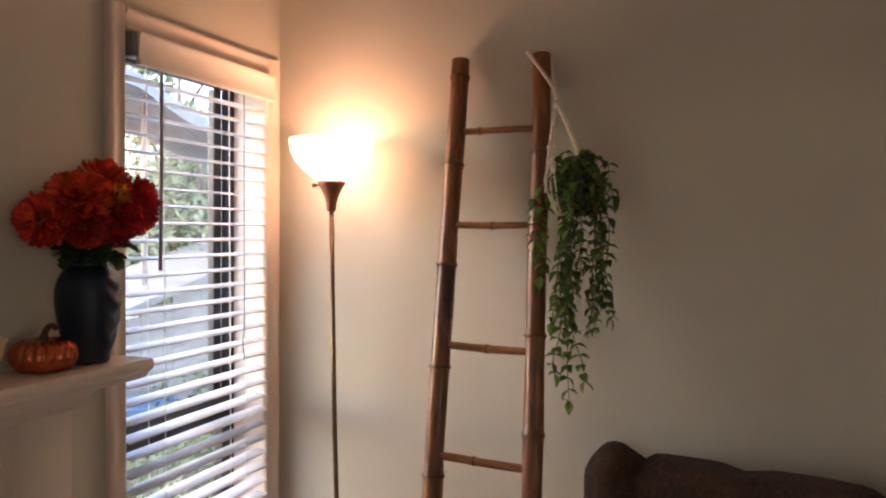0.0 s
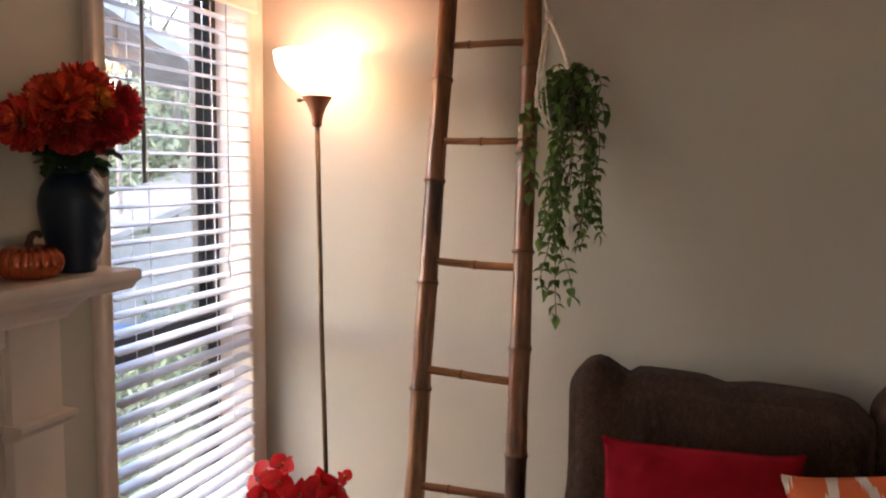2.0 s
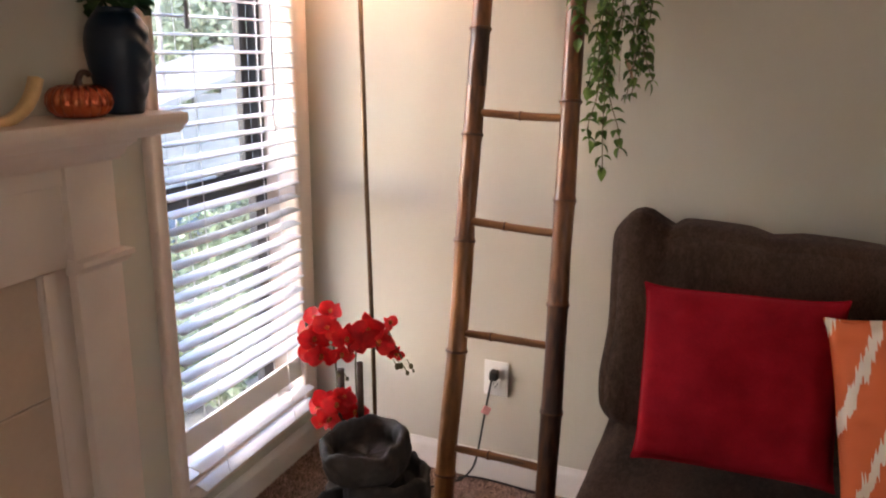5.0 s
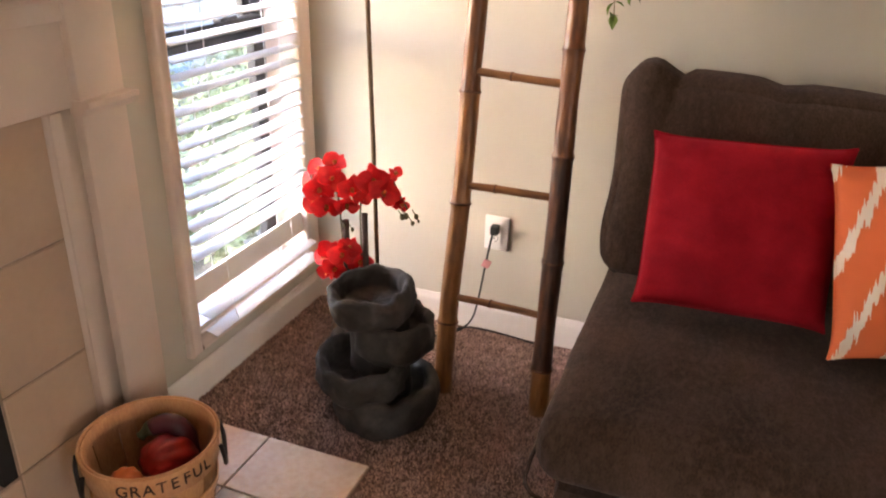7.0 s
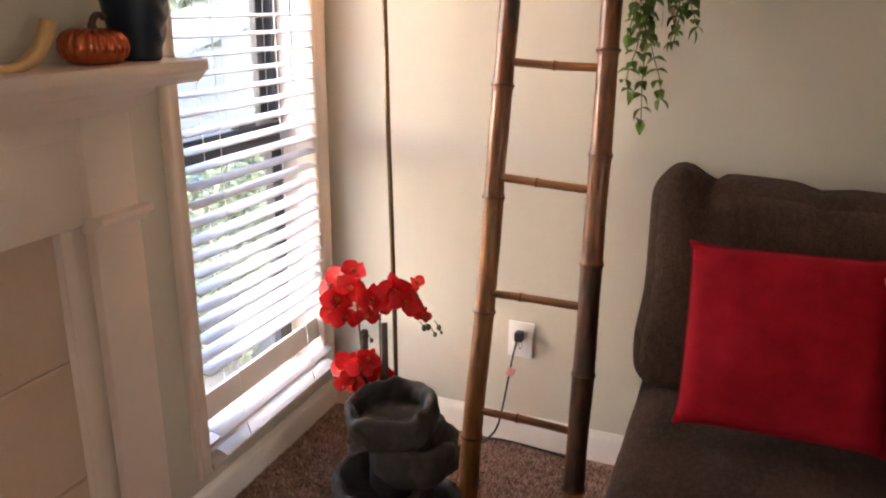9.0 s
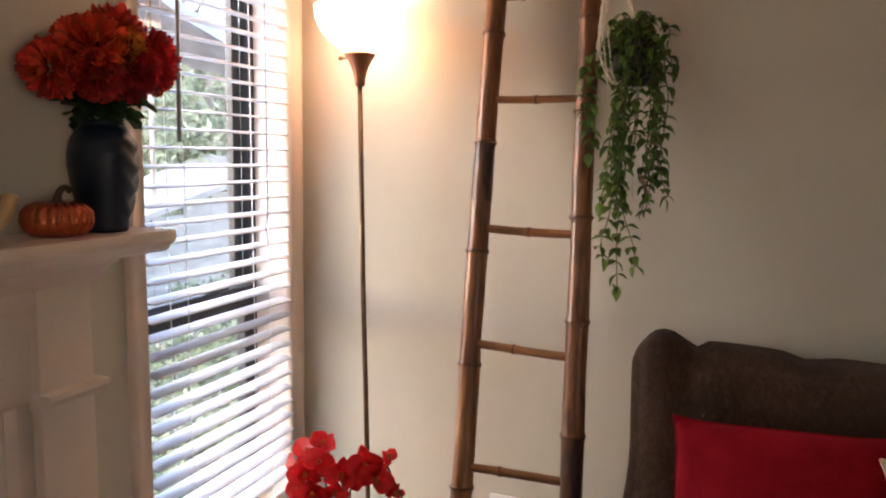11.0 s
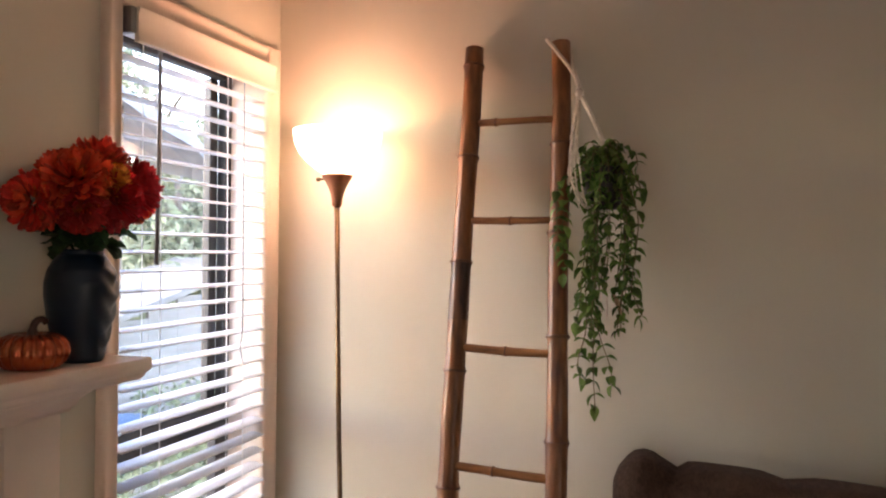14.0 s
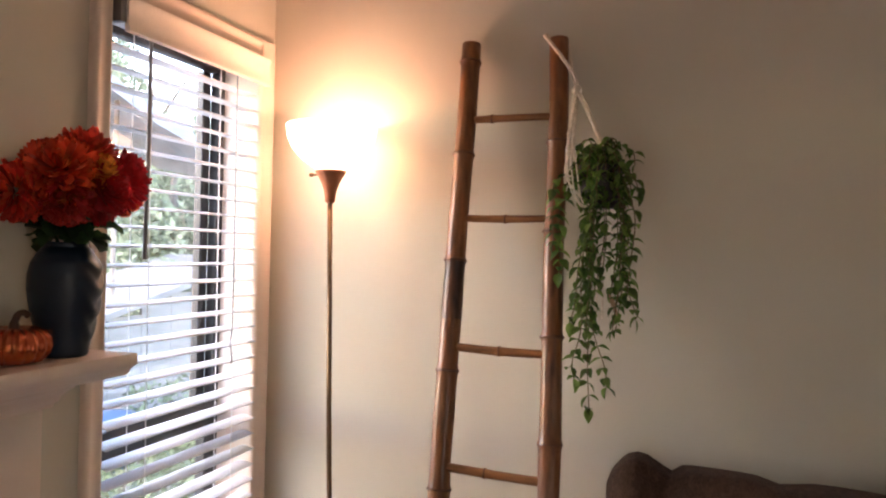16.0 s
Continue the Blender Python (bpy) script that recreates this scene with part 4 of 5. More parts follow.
part("warning_tag", one_box(-0.014, 0.012, -0.002, 0.002, -0.014, 0.014, 0.0018, 1, pose(-0.016, -0.024, 0.262, 0, 25, 20)), mat("pink_tag", (0.75, 0.33, 0.33), 0.5, scale=30, vary=0.1), cable, "pink tag round the cable")

# ---- the sofa ----
def soft_box(x0, x1, y0, y1, z0, z1, r, puff, seed, n=14, lump=0.006):
    """A padded cushion: rounded box, bulged faces, uneven like stuffed cloth."""
    bm = bmesh.new()
    c, h = Vector(((x0 + x1) / 2, (y0 + y1) / 2, (z0 + z1) / 2)), Vector(((x1 - x0) / 2, (y1 - y0) / 2, (z1 - z0) / 2))
    bmesh.ops.create_cube(bm, size=2)
    bmesh.ops.subdivide_edges(bm, edges=bm.edges[:], cuts=n, use_grid_fill=True)
    for v in bm.verts:
        p = v.co
        u = Vector([math.copysign(abs(q) ** 0.8, q) for q in p])
        s = Vector((u.x * h.x, u.y * h.y, u.z * h.z))
        core = Vector([max(-(k - r), min(k - r, q)) for q, k in zip(s, h)])
        d = s - core
        if d.length > 1e-6:
            s = core + d.normalized() * min(r, max(d.length, r if max(abs(p.x), abs(p.y), abs(p.z)) > 0.999 else 0))
        for k in range(3):
            a, b = (k + 1) % 3, (k + 2) % 3
            s[k] += math.copysign(puff[k], p[k]) * abs(p[k]) ** 3 * max(0, 1 - p[a] ** 2) ** 0.7 * max(0, 1 - p[b] ** 2) ** 0.7
        q = c + s
        q += Vector((noise.noise(q * 5 + Vector((seed, 0, 0))), noise.noise(q * 5 + Vector((0, seed, 0))), noise.noise(q * 5 + Vector((0, 0, seed))))) * lump
        v.co = q
    return bm


SX, SY = -0.80, 2.5
sofa = thing("sofa", (SX, SY, 0), "dark brown chenille sofa without an end arm", "sofa")
part("base", soft_box(0.05, 2.75, -0.90, 0.07, 0.03, 0.31, 0.03, (0.0, 0.005, 0), 3, 10), SOFA, sofa)
for x0, x1 in ((0.03, 0.14), (2.6, 2.7)):
    part("foot", one_box(x0 + 0.03, x1 - 0.02, -0.86, -0.80, 0.0, 0.045, 0.004), BLACK, sofa)
    part("foot", one_box(x0 + 0.03, x1 - 0.02, -0.02, 0.04, 0.0, 0.045, 0.004), BLACK, sofa)
for x0, x1, sd in ((0.0, 0.668, 1.0), (0.674, 1.36, 9.0), (1.366, 2.05, 17.0), (2.056, 2.75, 23.0)):
    part("seat_cushion", soft_box(x0 + (0.015 if x0 == 0 else 0), x1, -0.915, -0.02, 0.315, 0.455, 0.055, (0.004, 0.012, 0.012), sd, 16), SOFA, sofa)
part("back_frame", soft_box(0.03, 2.75, -0.03, 0.085, 0.28, 0.84, 0.04, (0, 0, 0), 31, 10), SOFA, sofa)


def back_cushion(x0, x1, seed, lean=9):
    """A fat back cushion with a bolster-like end, a pleat beside it and a sagging top."""
    bm = soft_box(x0, x1, -0.235, -0.065, 0.44, 0.957, 0.058, (0.006, 0.03, 0.010), seed, 26, 0.007)
    for v in bm.verts:
        x = v.co.x - x0
        top = max(0.0, (v.co.z - 0.62) / 0.34)
        v.co.z += top ** 2 * (-0.022 * math.exp(-((x - 0.118) / 0.02) ** 2) + 0.018 * math.exp(-((x - 0.06) / 0.05) ** 2) - 0.012 * math.exp(-((x - 0.36) / 0.035) ** 2) - 0.032 * (x / 0.68))
        v.co.y += top * 0.012 * math.exp(-((x - 0.118) / 0.022) ** 2) * (1 if v.co.y < -0.13 else 0)
        if x < 0.1:
            v.co.x += -0.012 * math.exp(-((v.co.z - 0.55) / 0.1) ** 2) - 0.010 * top
        v.co.y += (v.co.z - 0.44) * math.tan(radians(lean))
    return part("back_cushion", bm, SOFA, sofa, angle=80)


for x0, x1, sd in ((0.002, 0.668, 2.0), (0.676, 1.36, 11.0), (1.368, 2.05, 19.0), (2.058, 2.75, 27.0)):
    back_cushion(x0, x1, sd)
for x in (0.0, 0.676, 1.368, 2.058):
    line = arc([(x + 0.05, -0.947, 0.316), (x + 0.02, -0.93, 0.316), (x + 0.001, -0.85, 0.316), (x - 0.001, -0.4, 0.316), (x + 0.001, -0.05, 0.316)], 4)
    part("piping", tube(bmesh.new(), line, 0.004, 6), SOFA, sofa)

# ---- pillows ----
RED = mat("red_pillow_cloth", (0.285, 0.009, 0.015), 0.97, scale=13, vary=0.2, bump=0.8, fine=550, fine_bump=0.5, spec=0.1)
IKAT = bpy.data.materials.new("orange_ikat_cloth")
IKAT.use_nodes = True
_n, _l = IKAT.node_tree.nodes, IKAT.node_tree.links


def calc(op, a, b=None):
    q = _n.new("ShaderNodeMath")
    q.operation = op
    for i, s in enumerate((a, b)):
        if s is None:
            continue
        if isinstance(s, (int, float)):
            q.inputs[i].default_value = s
        else:
            _l.new(s, q.inputs[i])
    return q.outputs[0]


_c, _x = _n.new("ShaderNodeTexCoord"), _n.new("ShaderNodeSeparateXYZ")
_l.new(_c.outputs["Object"], _x.inputs[0])
px, pz = _x.outputs[0], _x.outputs[2]
_map, _noi = _n.new("ShaderNodeMapping"), _n.new("ShaderNodeTexNoise")
_map.inputs["Scale"].default_value = (230, 0, 6)
_noi.inputs["Scale"].default_value, _noi.inputs["Detail"].default_value = 1.0, 1.0
_l.new(_c.outputs["Object"], _map.inputs[0])
_l.new(_map.outputs[0], _noi.inputs["Vector"])
tri = calc("PINGPONG", calc("ADD", px, 10.335), 0.115)
jag = calc("MULTIPLY", calc("SUBTRACT", _noi.outputs["Fac"], 0.5), 0.085)
ph = calc("FRACT", calc("DIVIDE", calc("ADD", calc("SUBTRACT", calc("ADD", pz, 9.862), calc("MULTIPLY", tri, 2.4)), jag), 0.2))
msk = calc("LESS_THAN", ph, 0.23)
_mx, _cl = _n.new("ShaderNodeMix"), _n.new("ShaderNodeTexNoise")
_mx.data_type = "RGBA"
_mx.inputs[6].default_value, _mx.inputs[7].default_value = (0.66, 0.145, 0.052, 1), (0.74, 0.62, 0.49, 1)
_l.new(msk, _mx.inputs[0])
_cl.inputs["Scale"].default_value = 900
_bp = _n.new("ShaderNodeBump")
_bp.inputs["Strength"].default_value, _bp.inputs["Distance"].default_value = 0.4, 0.001
_l.new(_cl.outputs["Fac"], _bp.inputs["Height"])
_b = _n["Principled BSDF"]
_b.inputs["Roughness"].default_value, _b.inputs["Specular IOR Level"].default_value = 0.9, 0.1
_l.new(_mx.outputs[2], _b.inputs["Base Color"])
_l.new(_bp.outputs[0], _b.inputs["Normal"])


def pillow(name, m, w, h, fat, material, label, seed):
    """A square throw pillow with drawn-out corners; upright in its own x-z plane."""
    ob = thing(name, (0, 0, 0), label, "pillow")
    ob.matrix_basis = m
    bm = bmesh.new()
    n = 34
    pull = 0.05
    grids = []
    for side in (-1, 1):
        g = []
        for i in range(n + 1):
            row = []
            for j in range(n + 1):
                u, v = 2 * i / n - 1, 2 * j / n - 1
                k = 1 - pull * (1 - v ** 6) * abs(u) ** 4
                k2 = 1 - pull * (1 - u ** 6) * abs(v) ** 4
                t = fat * (max(0, 1 - u * u) * max(0, 1 - v * v)) ** 0.52
                wr = noise.noise((u * 2.3 + seed, v * 2.3, side)) * 0.008 + noise.noise((u * 7 + seed, v * 7, side)) * 0.0025 + 0.015 * noise.noise((u * 2.5 + seed, v * 10, side)) * abs(u) ** 3 + 0.012 * noise.noise((u * 10, v * 2.5 + seed, side)) * abs(v) ** 3
                edge = min(1, 6 * (1 - max(abs(u), abs(v))))
                row.append(bm.verts.new((u * k * w / 2, side * (t + wr * edge), (v * k2 + 1) * h / 2)))
            g.append(row)
        grids.append(g)
        for i in range(n):
            for j in range(n):
                q = (g[i][j], g[i + 1][j], g[i + 1][j + 1], g[i][j + 1])
                bm.faces.new(q if side < 0 else q[::-1])
    bmesh.ops.remove_doubles(bm, verts=bm.verts[:], dist=0.0004)
    part("cover", bm, material, ob, angle=80)
    edge = [(-w / 2, 0, 0), (w / 2, 0, 0), (w / 2, 0, h), (-w / 2, 0, h)]
    bm = bmesh.new()
    for a, b, inward in zip(edge, edge[1:] + edge[:1], ((0, 0, 1), (-1, 0, 0), (0, 0, -1), (1, 0, 0))):
        A, B, I = Vector(a), Vector(b), Vector(inward)
        tube(bm, [A.lerp(B, t / 20) + I * pull * 0.5 * (w if inward[0] else h) * (1 - (2 * t / 20 - 1) ** 6) for t in range(21)], 0.0022, 6)
    part("seam", bm, material, ob)
    return ob


pillow("red_pillow", pose(-0.487, 2.06, 0.500, -14, -2.0, -1), 0.402, 0.388, 0.074, RED, "plain red square throw pillow leaning on the sofa back", 3.0)
pillow("orange_pillow", pose(-0.072, 1.98, 0.530, -16, -9.2, 3), 0.43, 0.39, 0.068, IKAT, "orange throw pillow with a cream ikat zigzag pattern", 8.0)

# ---- the hanging plant ----
ROPE = mat("cream_cotton_rope", (0.68, 0.60, 0.50), 0.9, scale=60, vary=0.15, bump=0.4, fine=300, fine_bump=0.5)
VINE = [leafy("vine_leaf", (0.11, 0.19, 0.04), (0.20, 0.28, 0.08), each=0.45), leafy("vine_leaf_dark", (0.06, 0.13, 0.025), (0.11, 0.19, 0.045), each=0.4)]
TWIG = mat("brown_green_twig", (0.13, 0.10, 0.045), 0.7, scale=40, vary=0.3)
PX, PY, PZ = -0.850, 2.455, 1.60
plant = thing("hanging_plant", (PX, PY, PZ), "green trailing plant in a cream macrame hanger on the ladder", "plant")
part("pot", lathe(bmesh.new(), [(0.0, -0.06), (0.035, -0.06), (0.042, -0.05), (0.052, 0.03), (0.055, 0.04), (0.050, 0.04), (0.046, 0.03), (0.0, 0.025)], 28), POT, plant)


def twist(line, r, n=3, pitch=0.02):
    """Strands laid round one another along a line."""
    bm = bmesh.new()
    for s in range(n):
        pts, d0 = [], 0
        for i, p in enumerate(line):
            d0 += (p - line[i - 1]).length if i else 0
            a = d0 / pitch * 2 * math.pi + s * 2 * math.pi / n
            pts.append(p + Vector((math.cos(a), math.sin(a), 0)) * r * 0.55)
        tube(bm, pts, r * 0.62, 6)
    return bm


O = Vector((PX, PY, PZ))
K = Vector((-0.918, 2.52, 1.835)) - O
loop = [Vector(q) - O for q in ((-0.958, 2.600, 1.945), (-0.985, 2.604, 1.982), (-1.008, 2.575, 1.992), (-1.000, 2.540, 1.975), (-0.965, 2.530, 1.93), (-0.928, 2.522, 1.875))]
part("rope_loop", twist(arc(loop + [K], 8), 0.0058), ROPE, plant)
part("rope_loop", twist(arc([Vector((-0.955, 2.600, 1.975)) - O, Vector((-0.945, 2.585, 1.92)) - O, K], 8), 0.005), ROPE, plant)
bm = bmesh.new()
bmesh.ops.create_icosphere(bm, subdivisions=2, radius=0.012, matrix=Matrix.Translation(K) @ Matrix.Diagonal((1, 1, 1.2, 1)))
part("knot", bm, ROPE, plant)
for end, via in (((-0.079, -0.012, 0.0), (-0.078, 0.03, 0.13)), ((0.006, 0.0, 0.085), (-0.03, 0.035, 0.165)), ((-0.074, 0.03, 0.02), (-0.072, 0.05, 0.14))):
    part("hanger_cord", twist(arc([K, via, end], 18), 0.0062, 2, 0.018), ROPE, plant)
for dx, dz in ((-0.07, -0.02), (-0.06, -0.03), (-0.048, -0.025), (-0.075, 0.0)):
    part("net_strand", tube(bmesh.new(), arc([(-0.06, -0.03, 0.09), (dx, -0.045, 0.03), (dx * 0.7, -0.05, dz - 0.02), (0.0, -0.03, -0.07)], 6), 0.0022, 6), ROPE, plant)
for x in (-0.012, 0.0, 0.012):
    part("tassel_strand", tube(bmesh.new(), arc([(0, 0, -0.06), (x, -0.01, -0.15), (x * 1.2, -0.012, -0.32)], 5), 0.0025, 6), ROPE, plant)


def leaf_mesh(name, l, w, m):
    bm = bmesh.new()
    n = 5
    rows = []
    for i in range(n + 1):
        t = i / n
        hw = w / 2 * math.sin(math.pi * (0.03 + 0.97 * t) ** 0.8) ** 0.9 if 0 < i < n else 0.0012
        rows.append([bm.verts.new((l * t, hw * (j - 1), 0.18 * l * t - 0.35 * l * t * t + abs(j - 1) * hw * 0.4)) for j in range(3)])
    for a, b in zip(rows, rows[1:]):
        for j in range(2):
            bm.faces.new((a[j], a[j + 1], b[j + 1], b[j])).smooth = True
    me = bpy.data.meshes.new(name)
    bm.to_mesh(me)
    bm.free()
    me.materials.append(m)
    return me


LEAVES = [leaf_mesh("leaf", 0.035, 0.023, VINE[0]), leaf_mesh("leaf", 0.031, 0.020, VINE[1]), leaf_mesh("leaf", 0.028, 0.015, VINE[0])]
rnd = random.Random(21)
crown_v, crown_f = [], []
count = 0


def put_leaf(parent, p, yaw, pitch, roll, s):
    """A leaf of its own while there are few, else one more in the joined foliage."""
    global count
    count += 1
    m = Matrix.Translation(p) @ pose(0, 0, 0, 0, 0, yaw) @ pose(0, 0, 0, 0, pitch, 0) @ pose(0, 0, 0, roll) @ Matrix.Scale(s, 4)
    if parent is not None:
        o = new("leaf", LEAVES[count % 3])
        o.parent = parent
        o.matrix_basis = m
    else:
        k = len(crown_v)
        me = LEAVES[count % 3]
        crown_v.extend(m @ v.co for v in me.vertices)
        crown_f.extend([k + i for i in f.vertices] for f in me.polygons)


def vine(points, step, size, own, curl=0.0):
    line = arc(points, 7)
    bm = tube(bmesh.new(), line, 0.0013, 5)
    ob = part("vine", bm, TWIG, plant)
    d, last = 0, 0
    side = rnd.random() * 360
    for a, b in zip(line, line[1:]):
        d += (b - a).length
        if d - last > step:
            last = d
            side += 137 + rnd.uniform(-30, 30)
            for k in range(2):
                put_leaf(ob if own else None, b, side + 180 * k + rnd.uniform(-25, 25), rnd.uniform(5, 55), rnd.uniform(-30, 30), size * rnd.uniform(0.75, 1.15))
    put_leaf(ob if own else None, line[-1], side, 75, 0, size)


# long trailing strands
for pts, own in (
    ([(0.0, -0.03, 0.02), (0.02, -0.05, -0.12), (-0.01, -0.03, -0.30), (-0.015, -0.025, -0.42), (-0.01, -0.02, -0.53)], True),
    ([(-0.02, -0.03, 0.0), (-0.02, -0.05, -0.15), (-0.005, -0.04, -0.33), (0.025, -0.03, -0.43), (0.03, -0.03, -0.475)], True),
    ([(-0.01, -0.04, 0.0), (-0.03, -0.05, -0.2), (-0.03, -0.04, -0.34), (-0.05, -0.03, -0.42), (-0.045, -0.03, -0.46)], True),
    ([(0.0, -0.04, 0.0), (-0.035, -0.05, -0.18), (-0.045, -0.04, -0.28), (-0.058, -0.03, -0.33)], True),
    ([(0.04, 0.0, 0.02), (0.07, -0.02, -0.10), (0.065, -0.01, -0.22), (0.085, 0.0, -0.29), (0.095, 0.0, -0.305), (0.088, 0.0, -0.318)], True),
    ([(0.05, -0.02, 0.02), (0.085, -0.03, -0.08), (0.075, -0.02, -0.20), (0.07, -0.01, -0.26)], True),
    ([(-0.05, 0.0, 0.02), (-0.085, -0.02, -0.05), (-0.092, -0.02, -0.12), (-0.085, -0.02, -0.19), (-0.088, -0.02, -0.215)], True),
    ([(-0.05, -0.02, 0.03), (-0.10, -0.03, 0.0), (-0.105, -0.03, -0.07), (-0.10, -0.03, -0.14)], True),
):
    vine(pts, 0.018, 1.0, own)
for k in range(12):
    x, y = rnd.uniform(-0.035, 0.06), rnd.uniform(-0.05, 0.03)
    e = rnd.uniform(-0.36, -0.18)
    vine([(x * 0.6, y, 0.03), (x, y - 0.02, -0.06), (x * 1.05, y - 0.015, e * 0.6), (x * 0.9 - 0.008, y, e)], 0.018, rnd.uniform(0.7, 0.95), False)
for k in range(46):
    a = rnd.uniform(0, 2 * math.pi)
    r = rnd.uniform(0.03, 0.085)
    h = rnd.uniform(-0.06, 0.075) if r > 0.06 else rnd.uniform(0.03, 0.10)
    y = min(0.13, math.sin(a) * r)
    vine([(0, 0, 0.02), (math.cos(a) * r * 0.5, y * 0.5, 0.05 + h * 0.5), (math.cos(a) * r, y, h), (math.cos(a) * r * 1.1, y * 1.05, h - 0.03)], 0.016, rnd.uniform(0.7, 1.0), False)
me = bpy.data.meshes.new("foliage")
me.from_pydata(crown_v, [], crown_f)
me.materials.append(VINE[0])
me.materials.append(VINE[1])
isl = np.random.RandomState(3).rand(len(crown_f) // 10 + 1)
for i, f in enumerate(me.polygons):
    f.use_smooth = True
    f.material_index = int(isl[i // 10] < 0.5)
fo = new("foliage", me)
fo.parent = plant
fo["kind"] = "stuff"
part("dry_leaf", (lambda b: (blade(b, pose(0.03, -0.03, -0.26, 0, 80, 30), 0.055, 0.03), b)[1])(bmesh.new()), mat("dry_leaf", (0.42, 0.27, 0.16), 0.8, scale=40), plant, "dry tan leaf")

# ---- carpet pile ----
def pile(x0, x1, y0, y1, n, seed):
    rs = np.random.RandomState(seed)
    x, y = rs.uniform(x0, x1, n), rs.uniform(y0, y1, n)
    keep = ~((x < -1.24) & (y < 1.843))
    x, y = x[keep], y[keep]
    n = len(x)
    a = rs.uniform(0, 2 * math.pi, n)
    w, h = rs.uniform(0.0016, 0.0030, n), rs.uniform(0.005, 0.011, n)
    lx, ly = rs.normal(0, 0.004, n), rs.normal(0, 0.004, n)
    v = np.zeros((n, 4, 3))
    for k in range(3):
        v[:, k, 0], v[:, k, 1] = x + w * np.cos(a + k * 2.0944), y + w * np.sin(a + k * 2.0944)
        v[:, k, 2] = -0.0005
    v[:, 3, 0], v[:, 3, 1], v[:, 3, 2] = x + lx, y + ly, h
    b = np.arange(n)[:, None] * 4
    f = np.concatenate([b + np.array(q) for q in ((0, 1, 3), (1, 2, 3), (2, 0, 3))])
    me = bpy.data.meshes.new("carpet_pile")
    me.from_pydata(v.reshape(-1, 3).tolist(), [], f.tolist())
    me.materials.append(PILE)
    ob = new("carpet_pile", me)
    ob.parent = floor
    ob["kind"] = "stuff"


PILE = mat("carpet_yarn", (0.42, 0.285, 0.235), 0.95, scale=30, vary=0.25, bump=0, each=0.7)
pile(-1.825, -0.6, 1.45, 2.596, 95000, 2)

# ---- outside the window ----
GRASS = mat("garden_ground", (0.22, 0.21, 0.18), 0.95, scale=1.2, vary=0.5, bump=0.4, fine=20, fine_bump=0.5, spots=((0.36, 0.34, 0.30), 0.5, 0.65, 0.7))
SHED = mat("weathered_grey_boards", (0.22, 0.21, 0.20), 0.8, scale=4, vary=0.2, bump=0.2, stretch=(1, 1, 6))
EAVE = mat("grey_eave_paint", (0.24, 0.25, 0.27), 0.7, scale=6, vary=0.2, bump=0.1)
BARK = mat("tree_bark", (0.24, 0.20, 0.17), 0.9, scale=12, vary=0.4, bump=0.6, stretch=(3, 3, 0.6))
TREE = leafy("tree_leaf", (0.25, 0.29, 0.19), (0.38, 0.41, 0.29), rough=0.5, translucent=0.55, each=0.5, scale=4)
BUSH = leafy("bush_leaf", (0.17, 0.21, 0.12), (0.28, 0.31, 0.19), rough=0.5, translucent=0.4, each=0.5, scale=4)
g = bmesh.new()
box(g, -400, WX - 0.14, -400, 400, -0.5, -0.35)
box(g, WX - 0.14, 400, WY + 0.15, 400, -0.5, -0.35)
tagged(part("ground", g, GRASS, smooth=False), "patchy sunlit garden ground", "ground", kind="structure")

shed = thing("garden_shed", (-5.3, 6.2, -0.35), "weathered grey board shed with a sloping roof edge", "shed")
for k in range(8):
    y = -1.6 + k * 0.4
    top = 1.02 + 0.22 * (y + 1.0)
    bm = bmesh.new()
    box(bm, 0, 0.03, y + 0.0005, y + 0.3995, 0, top, 0.004, 1)
    part("board", bm, SHED, shed)
ev = bmesh.new()
box(ev, -1.0, 0.12, -1.7, 1.7, -0.03, 0.03, 0.005, 1, Matrix.Translation((0, 0, 1.28)) @ pose(0, 0, 0, 12.4))
part("roof_edge", ev, SHED, shed)

canopy = thing("patio_umbrella", (-5.6, 6.1, -0.35), "grey patio umbrella seen through the blind", "umbrella")
part("pole", tube(bmesh.new(), [(0, 0.1, 0), (0, 0.1, 3.06)], 0.022, 10), BARK, canopy)
bm = bmesh.new()
rim = []
tip = bm.verts.new((0, 0.1, 3.08))
for k in range(16):
    a = 2 * math.pi * k / 16
    rim.append(bm.verts.new((0.45 * math.cos(a), 0.1 + 1.35 * math.sin(a), 2.97 - 0.385 * math.sin(a) + (0.03 if k % 2 else -0.02))))
low = [bm.verts.new(v.co + Vector((0, 0, -0.12))) for v in rim]
for k in range(16):
    bm.faces.new((tip, rim[k], rim[(k + 1) % 16]))
    bm.faces.new((rim[k], low[k], low[(k + 1) % 16], rim[(k + 1) % 16]))
part("canopy", bm, EAVE, canopy, smooth=False)
bin_ = thing("blue_tub", (-4.9, 5.4, -0.35), "blue plastic garden tub", "tub")
part("body", lathe(bmesh.new(), [(0.0, 0), (0.2, 0), (0.26, 0.42), (0.28, 0.44), (0.25, 0.44), (0.22, 0.1), (0.0, 0.08)], 24), mat("blue_plastic", (0.13, 0.21, 0.33), 0.4, scale=8, vary=0.1), bin_)


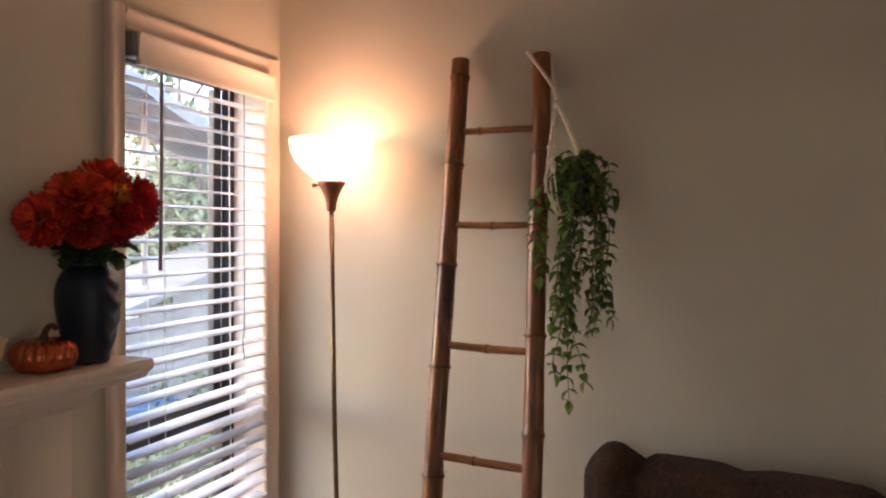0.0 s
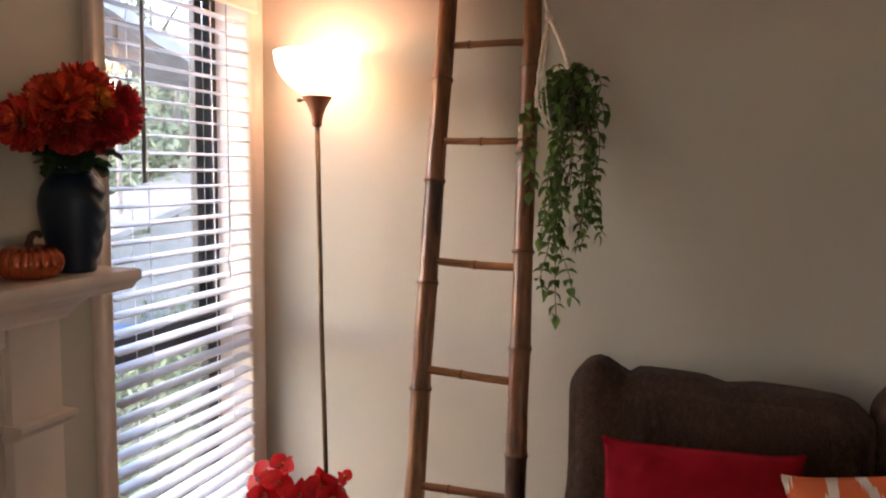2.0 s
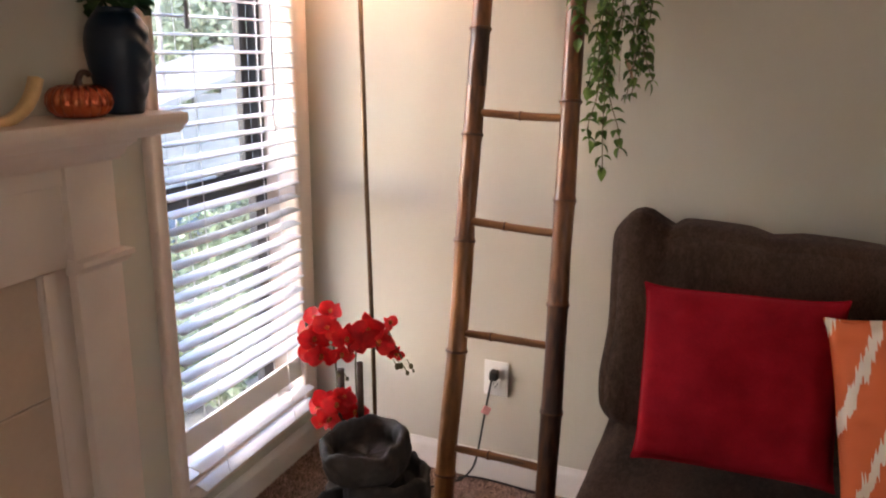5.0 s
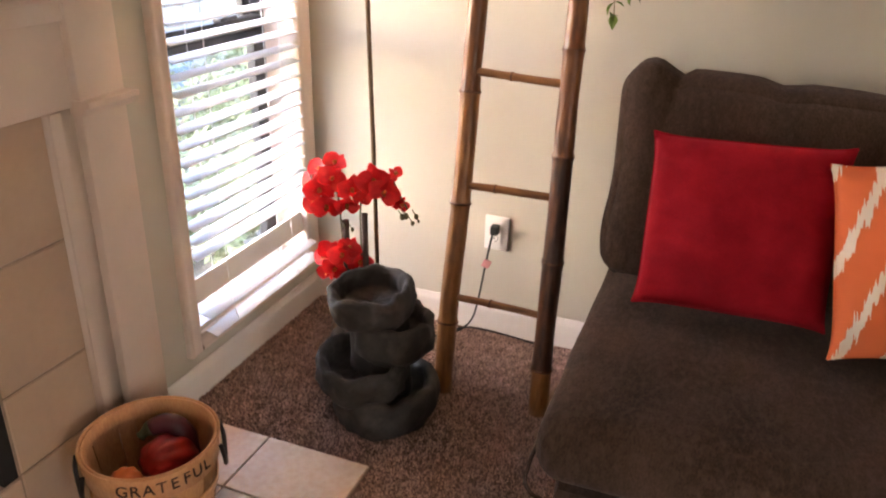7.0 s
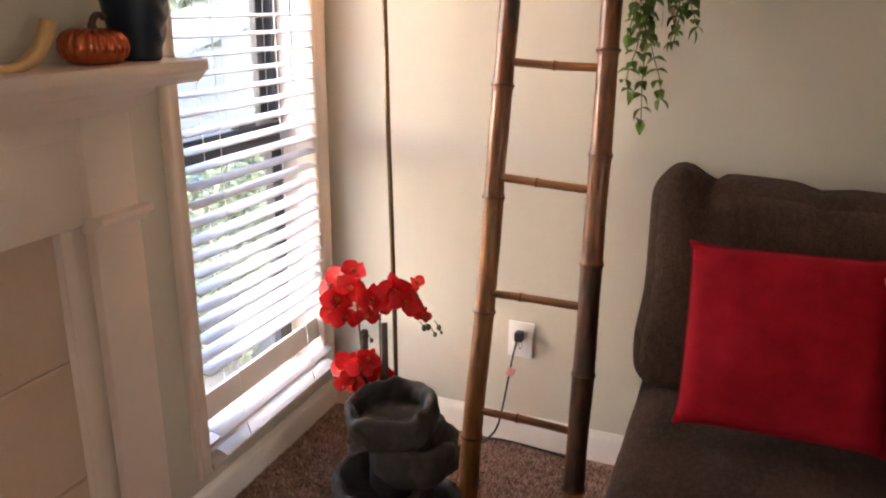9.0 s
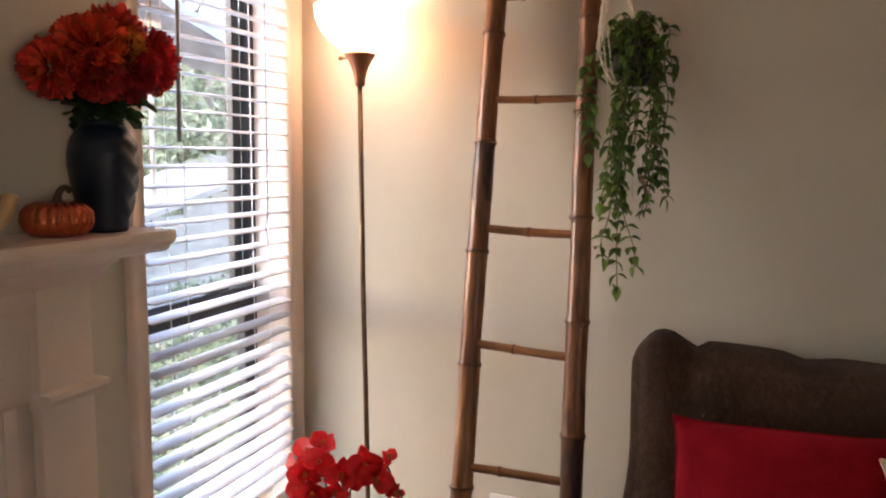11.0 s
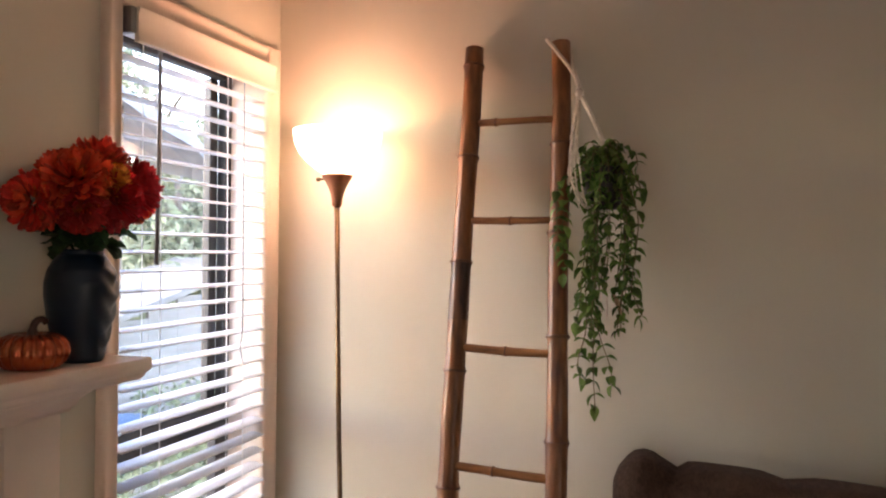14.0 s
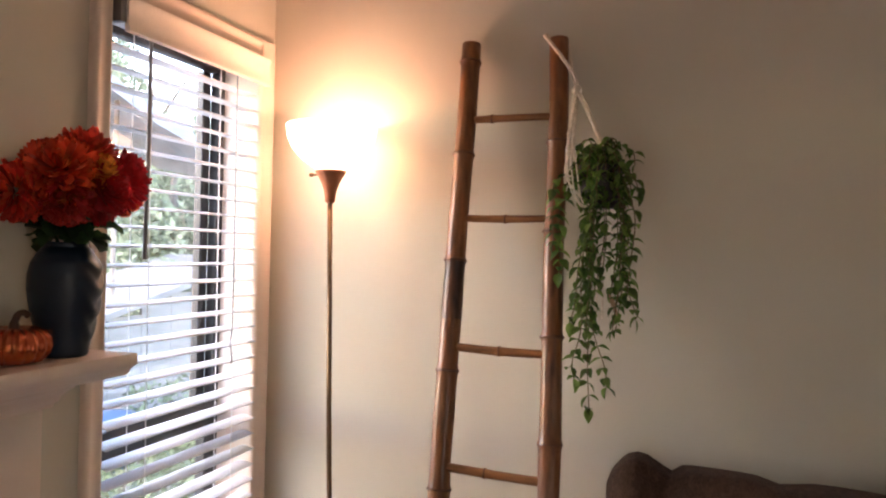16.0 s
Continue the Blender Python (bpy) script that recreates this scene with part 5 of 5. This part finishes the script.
def leaf_cloud(name, clumps, per, size, material, parent, seed):
    """Loose leaves gathered round many small clump centres: (centre, radius) each."""
    rs = np.random.RandomState(seed)
    vs, fs = [], []
    for c, r in clumps:
        q = rs.normal(0, 1, (per, 3))
        q /= np.linalg.norm(q, axis=1)[:, None]
        p = np.array(c) + q * (r * rs.uniform(0.35, 1.05, per) ** 0.6)[:, None]
        u = rs.normal(0, 1, (per, 3))
        u /= np.linalg.norm(u, axis=1)[:, None]
        w = np.cross(u, rs.normal(0, 1, (per, 3)))
        w /= np.linalg.norm(w, axis=1)[:, None]
        s = size * rs.uniform(0.6, 1.3, per)[:, None]
        k = len(vs)
        quad = np.stack([p - u * s, p + w * s * 0.42, p + u * s, p - w * s * 0.42], 1).reshape(-1, 3)
        vs.extend(quad.tolist())
        fs.extend([[k + 4 * i, k + 4 * i + 1, k + 4 * i + 2, k + 4 * i + 3] for i in range(per)])
    me = bpy.data.meshes.new(name)
    me.from_pydata(vs, [], fs)
    me.materials.append(material)
    ob = new(name, me)
    ob.parent = parent
    return ob


rnd = random.Random(8)


def tree(place, h, spread, seed, label):
    t = thing("tree", place, label, "tree")
    part("trunk", tube(bmesh.new(), arc([(0, 0, 0), (0.05, 0.04, h * 0.3), (-0.03, 0.1, h * 0.6), (0.05, 0.05, h * 0.9)], 5), [0.16 * (1 - 0.055 * i) for i in range(16)], 10), BARK, t)
    clumps = []
    for k in range(12):
        a = k * 2.4
        z0 = h * rnd.uniform(0.3, 0.8)
        e = Vector((math.cos(a) * spread * rnd.uniform(0.5, 1), math.sin(a) * spread * rnd.uniform(0.5, 1), z0 + rnd.uniform(-0.2, 0.9)))
        part("limb", tube(bmesh.new(), arc([(0, 0.05, z0 - 0.3), (e.x * 0.4, e.y * 0.4, z0 + 0.1), tuple(e)], 4), [0.05 - 0.0045 * i for i in range(9)], 6), BARK, t)
        for j in range(5):
            clumps.append((tuple(e * rnd.uniform(0.5, 1.1) + Vector((rnd.uniform(-0.5, 0.5), rnd.uniform(-0.5, 0.5), rnd.uniform(-0.3, 0.5) + e.z * 0.1))), rnd.uniform(0.25, 0.5)))
    leaf_cloud("crown", clumps, 260, 0.065, TREE, t, seed)


tree((-8.6, 10.2, -0.35), 4.6, 1.9, 3, "leafy green garden tree in sunlight")
tree((-10.4, 7.6, -0.35), 4.2, 1.9, 5, "leafy green garden tree in sunlight")
tree((-7.2, 9.0, -0.35), 3.6, 1.5, 9, "leafy green garden tree in sunlight")
tree((-8.2, 13.5, -0.35), 4.4, 1.8, 6, "leafy green garden tree in sunlight")
for i, (x, y, r) in enumerate(((-4.2, 4.6, 0.5), (-4.5, 6.1, 0.45), (-3.7, 5.3, 0.4), (-3.2, 4.1, 0.36), (-6.4, 8.2, 0.7), (-7.2, 6.6, 0.6), (-2.9, 3.4, 0.3), (-3.6, 6.6, 0.4))):
    b = thing("bush", (x, y, -0.35), "low green garden bush", "bush", group="bushes in the garden")
    clumps = [((rnd.uniform(-r, r), rnd.uniform(-r, r), r * rnd.uniform(0.2, 1.1)), r * rnd.uniform(0.3, 0.5)) for _ in range(14)]
    leaf_cloud("foliage", clumps, 120, 0.04, BUSH, b, 40 + i)
    for k in range(4):
        part("twig", tube(bmesh.new(), [(0, 0, 0), (rnd.uniform(-r, r) * 0.6, rnd.uniform(-r, r) * 0.6, r)], [0.015, 0.006], 5), BARK, b)
